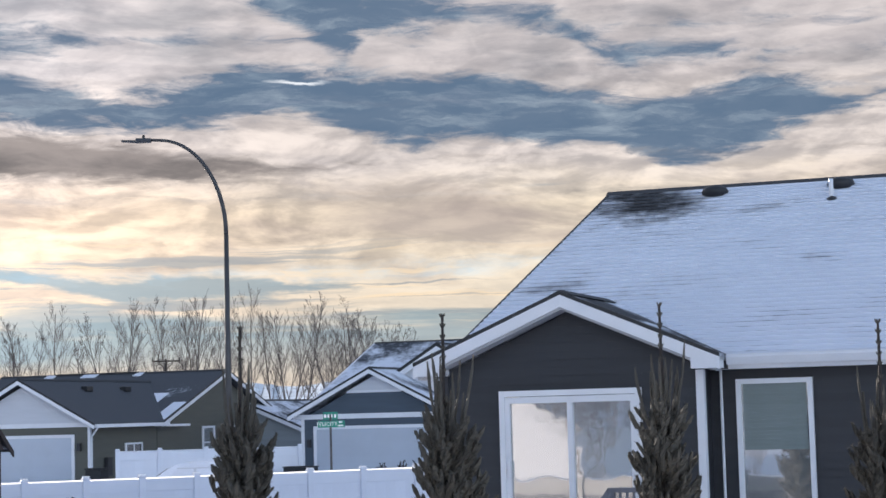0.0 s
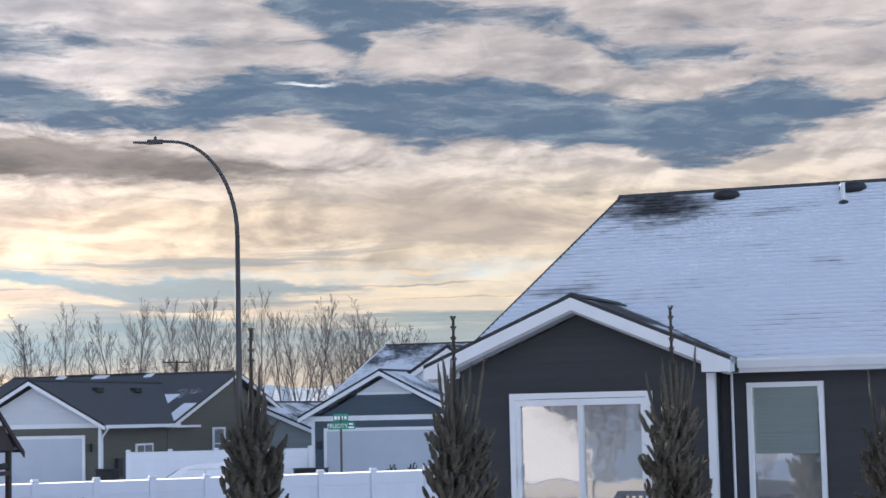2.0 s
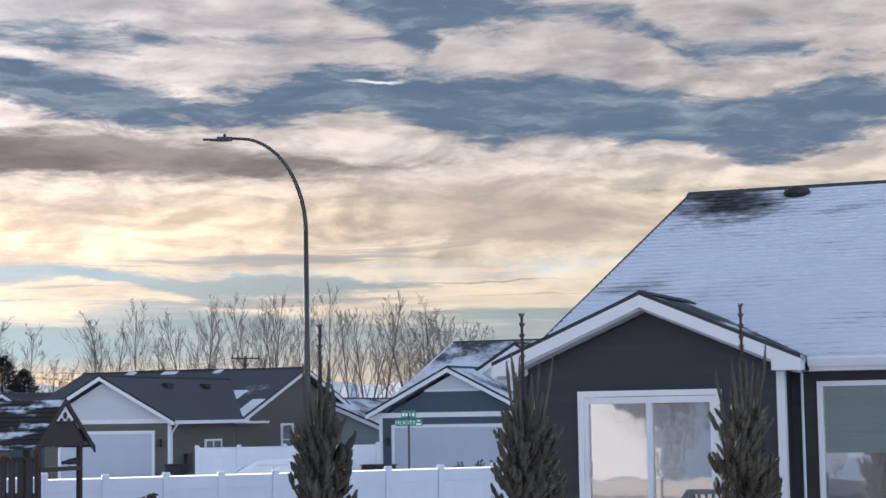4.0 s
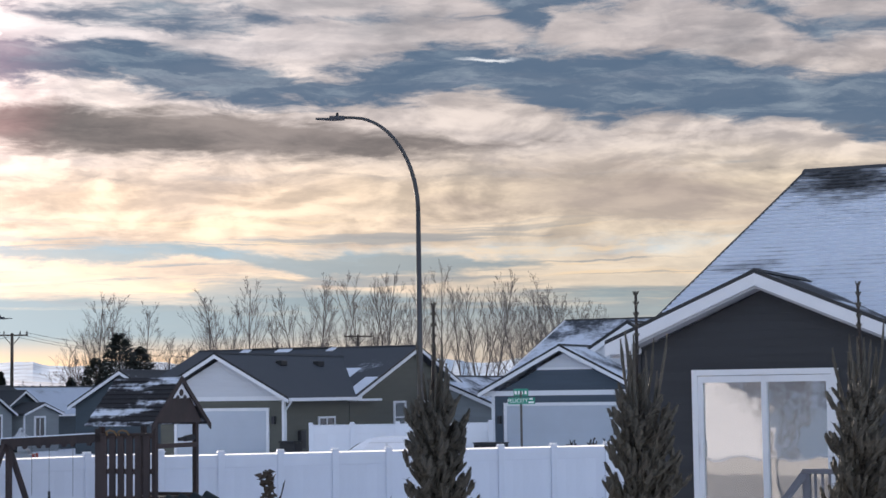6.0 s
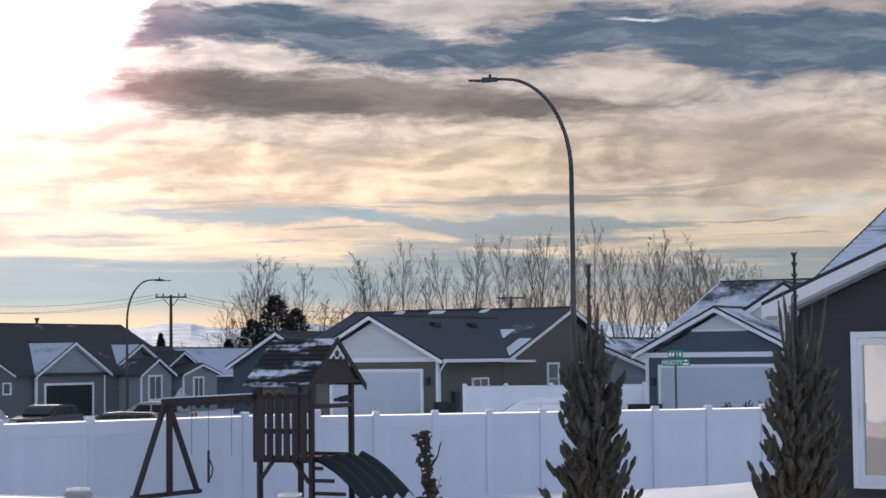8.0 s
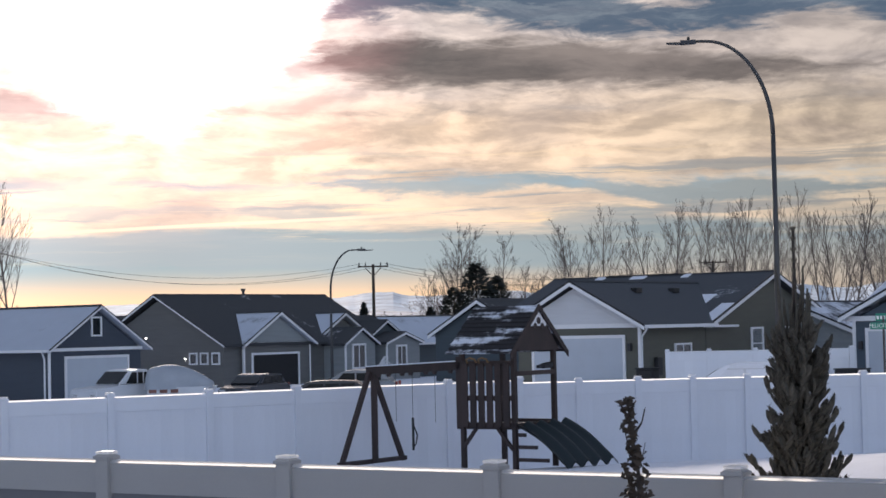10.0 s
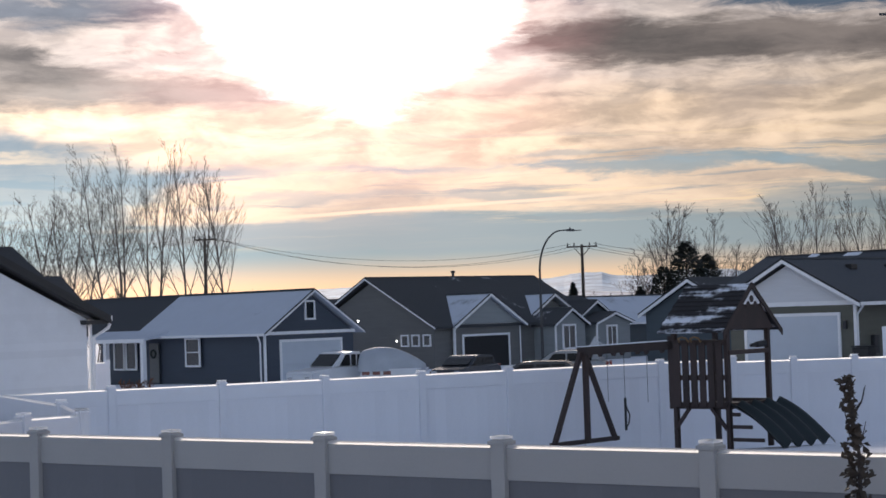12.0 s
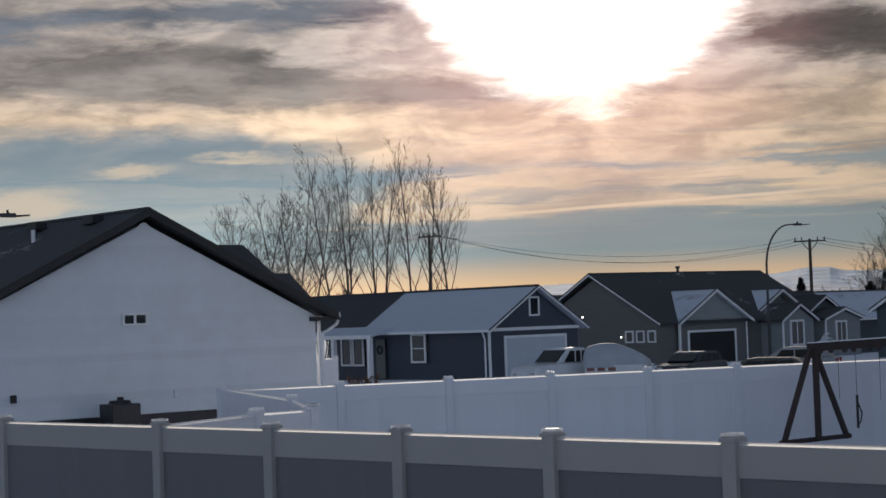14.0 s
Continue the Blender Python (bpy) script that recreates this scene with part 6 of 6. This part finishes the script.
def fir(az, d, ht, wide, seed, label, blunt=0.62):
    """A dark evergreen: tiers of drooping sprays round a trunk."""
    rng = random.Random(seed)
    x, y, _ = polar(az, d)
    h = root("fir_tree", pose(x, y, 0), label, "conifer", "dark evergreens")
    part("trunk", TUBE([(0, 0, 0), (0, 0, ht * 0.95)], [0.22, 0.04], 6), M_BARKDARK, h)
    V, F = [], []
    for k in range(3600):
        f = rng.random() ** 0.8
        z = ht * (0.06 + 0.94 * f)
        reach = wide * (1 - f) ** blunt * rng.uniform(0.3, 1.08)
        a = rng.uniform(0, 6.283)
        c = Vector((reach * math.cos(a), reach * math.sin(a), z - reach * 0.12 + rng.uniform(-0.2, 0.2)))
        o = Vector((math.cos(a), math.sin(a), rng.uniform(-0.2, 0.5))).normalized()
        s = Vector((-math.sin(a), math.cos(a), rng.uniform(-0.4, 0.4))).normalized()
        l, w = ht * rng.uniform(0.018, 0.04), ht * rng.uniform(0.006, 0.016)
        b = len(V)
        V.extend(tuple(p) for p in (c - o * l * 0.5, c + s * w + Vector((0, 0, w * 0.4)), c + o * l, c - s * w - Vector((0, 0, w * 0.4))))
        F.extend(((b, b + 1, b + 2), (b, b + 2, b + 3)))
    mesh_part("crown", V, F, M_FIR, h, kind="stuff")


fir(15.85, 140, 7.9, 2.3, 71, "broad dark evergreen among bare trees", 0.42)
fir(15.2, 141, 6.9, 1.9, 72, "dark evergreen with ragged top", 0.42)
fir(16.55, 139, 6.0, 1.9, 73, "low dark evergreen below bare trees", 0.4)
fir(20.38, 130, 5.2, 0.95, 74, "small dark evergreen behind street lamp")
fir(19.37, 140, 5.1, 0.9, 75, "small pointed dark evergreen tree")
fir(17.3, 139, 4.6, 1.5, 76, "low dark evergreen below bare trees")


# ---- vehicles ----
def car(x, y, z, yaw, label, paint, kind="suv", L=4.6, Wd=1.85, Ht=1.65, snow=False):
    h = root({"suv": "car", "pickup": "pickup_truck"}[kind], pose(x, y, z, 0, 0, yaw), label, "car", "parked vehicles")
    l, t = L / 2, Ht
    if kind == "suv":
        body = [(-l, 0.35), (-l, 0.85), (-l + 0.9, 0.98), (l - 0.2, 1.02), (l, 0.8), (l, 0.35)]
        cab = [(-l + 0.95, 0.97), (-l + 1.75, t - 0.05), (-l + 2.3, t), (l - 0.75, t - 0.04), (l - 0.25, 1.02)]
    else:
        body = [(-l, 0.5), (-l, 1.05), (-l + 1.2, 1.15), (l - 2.0, 1.18), (l, 1.18), (l, 0.5)]
        cab = [(-l + 1.25, 1.14), (-l + 1.95, t - 0.04), (-l + 2.4, t), (l - 2.1, t - 0.03), (l - 1.75, 1.17)]
    bm = P(body, "y", -Wd / 2, Wd / 2)
    bmesh.ops.bevel(bm, geom=bm.edges[:], offset=0.09, segments=3, affect="EDGES")
    part("body", bm, paint, h, smooth=False)
    bm = P(cab, "y", -Wd / 2 + 0.12, Wd / 2 - 0.12)
    bmesh.ops.bevel(bm, geom=bm.edges[:], offset=0.07, segments=3, affect="EDGES")
    part("cabin", bm, paint, h)
    zb, zt = (1.05, t - 0.14) if kind == "suv" else (1.22, t - 0.14)
    x0, x1 = cab[1][0] + 0.05, cab[3][0] + 0.02
    for s in (-1, 1):
        n = 3
        for i in range(n):
            a, b = x0 + (x1 - x0) * i / n + 0.04, x0 + (x1 - x0) * (i + 1) / n - 0.04
            part("side_window", P([(a - (0.35 if not i else 0), zb), (b, zb), (b, zt), (a, zt)], "y", s * (Wd / 2 - 0.125), s * (Wd / 2 - 0.105)), M_SNOW if snow and i < 2 else M_CARGLASS, h)
        for wx in (-l + 0.85, l - 0.9):
            w = part("wheel", TUBE([(wx, s * (Wd / 2 - 0.18), 0.34), (wx, s * (Wd / 2 + 0.01), 0.34)], 0.34, 16), M_TYRE, h)
            part("rim", TUBE([(wx, s * (Wd / 2 + 0.005), 0.34), (wx, s * (Wd / 2 + 0.02), 0.34)], 0.21, 12), M_METAL, w)
    fx0, fz0, fx1, fz1 = *cab[0], *cab[1]
    part("windscreen", P([(fx0 + 0.04, fz0 + 0.10), (fx1 - 0.09, fz1 - 0.06), (fx1 - 0.04, fz1 - 0.08), (fx0 + 0.10, fz0 + 0.08)], "y", -Wd / 2 + 0.22, Wd / 2 - 0.22), M_CARGLASS, h)
    for s in (-1, 1):
        part("headlight", B(-l - 0.01, -l + 0.12, s * 0.62 - 0.16, s * 0.62 + 0.16, 0.66, 0.80, 0.02), M_GLASSPALE, h)
        part("tail_light", B(l - 0.1, l + 0.012, s * 0.72 - 0.1, s * 0.72 + 0.1, 0.75, 0.98, 0.02), M_RED, h)
    if snow:
        part("roof_snow", P([(cab[1][0] + 0.1, t - 0.03), (cab[2][0], t + 0.06), (cab[3][0], t + 0.04), (cab[3][0] + 0.2, t - 0.12), (cab[1][0] + 0.2, t - 0.10)], "y", -Wd / 2 + 0.08, Wd / 2 - 0.08), M_SNOW, h)
        part("hood_snow", P([(-l + 0.1, 0.90), (-l + 0.9, 1.03), (cab[1][0] + 0.15, t - 0.02), (cab[1][0] + 0.3, t - 0.02), (cab[0][0] + 0.5, 0.95)], "y", -Wd / 2 + 0.06, Wd / 2 - 0.06), M_SNOW, h)
    return h


x, y, _ = polar(26.65, 83.5)
car(x, y, -0.22, 66, "white crew-cab pickup truck parked in driveway", M_CARWHITE, "pickup", 5.1, 1.95, 1.86)
x, y, _ = polar(22.8, 90)
car(x, y, -0.36, 86, "dark parked car near open garage", M_CARDARK, "suv", 4.4, 1.8, 1.5)
x, y, _ = polar(20.7, 82)
car(x, y, -0.5, 12, "dark grey parked sedan behind fence", M_CARDARK, "suv", 4.6, 1.8, 1.45)
x, y, _ = polar(19.75, 88)
car(x, y, -0.3, 12, "silver parked car behind fence", M_CARSILVER, "suv", 4.4, 1.8, 1.55)
x, y, _ = polar(7.75, 60)
car(x, y, 0.15, 4, "white snow-covered car parked on street", M_CARWHITE, "suv", 4.7, 1.85, 1.62, True)


def boat():
    x, y, _ = polar(25.05, 82.0)
    h = root("covered_boat", pose(x, y, -0.12, 0, 0, 6), "boat under pale tarpaulin on trailer with red decals", "boat")
    bm = bmesh.new()
    rows = []
    for i in range(13):
        a = i / 12
        z = 1.15 + 0.85 * math.sin(math.pi * (0.28 + 0.62 * a)) - 0.25 * a
        w = 0.95 * (1 - 0.75 * a ** 3)
        rows.append([bm.verts.new((-1.35 + 2.8 * a, w * math.cos(k * math.pi / 8), 0.85 + (z - 0.85) * max(0.0, math.sin(k * math.pi / 8)) ** 0.7)) for k in range(9)])
    for a, b in zip(rows, rows[1:]):
        for k in range(8):
            bm.faces.new((a[k], a[k + 1], b[k + 1], b[k]))
    bm.faces.new(rows[0])
    bm.faces.new(rows[-1])
    part("cover", bm, M_TARP, h, smooth=True)
    part("hull", P([(-1.3, 0.95), (1.4, 0.95), (1.1, 0.45), (-1.3, 0.4)], "y", -0.85, 0.85), M_CARWHITE, h)
    for k in range(3):
        part("decal", B(-1.2 + k * 0.5, -0.85 + k * 0.5, -0.87, -0.852, 0.70, 0.86), M_DECAL, h)
    for s in (-0.9, 0.9):
        part("trailer_wheel", TUBE([(0.2, s - 0.08, 0.3), (0.2, s + 0.08, 0.3)], 0.3, 12), M_TYRE, h)


boat()


def bins():
    for az, d, z, nm, lab in ((10.6, 72.5, 0.5, "dark_bin", "dark bin beside house corner"), (4.4, 71.0, 0.5, "planter_box", "dark planter box by garage")):
        x, y, _ = polar(az, d)
        h = root(nm, pose(x, y, z, 0, 0, YAW), lab, "bin" if "bin" in nm else "planter")
        part("body", B(-0.35 if "bin" in nm else -0.6, 0.35 if "bin" in nm else 0.6, -0.3, 0.3, -0.1, 0.85 if "bin" in nm else 0.75, 0.04), M_BLACKPL, h)
        part("lid", B(-0.38 if "bin" in nm else -0.63, 0.38 if "bin" in nm else 0.63, -0.33, 0.33, 0.855 if "bin" in nm else 0.755, 0.92 if "bin" in nm else 0.80, 0.02), M_BLACKPL, h)


bins()


# ---- the unseen house that the camera looks from, behind it; blocks sky light ----
def own_house():
    h = root("house", pose(0, 0, 0, 0, 0, 0), "unseen pale eaved house the view is taken from, blocks skylight", "house")
    part("wall", B(-9.0, 9.0, -9.0, -1.2, 0, 5.2), M_PALE, h)
    gable_roof(h, "x", -9.5, 9.5, -5.1, 4.5, 5.2, 7.4, R_BLUE)
    for x in (-6.0, -2.0, 2.0, 6.0):
        part("window", B(x - 0.6, x + 0.6, -1.198, -1.17, 2.6, 4.0), M_GLASS, h)


own_house()
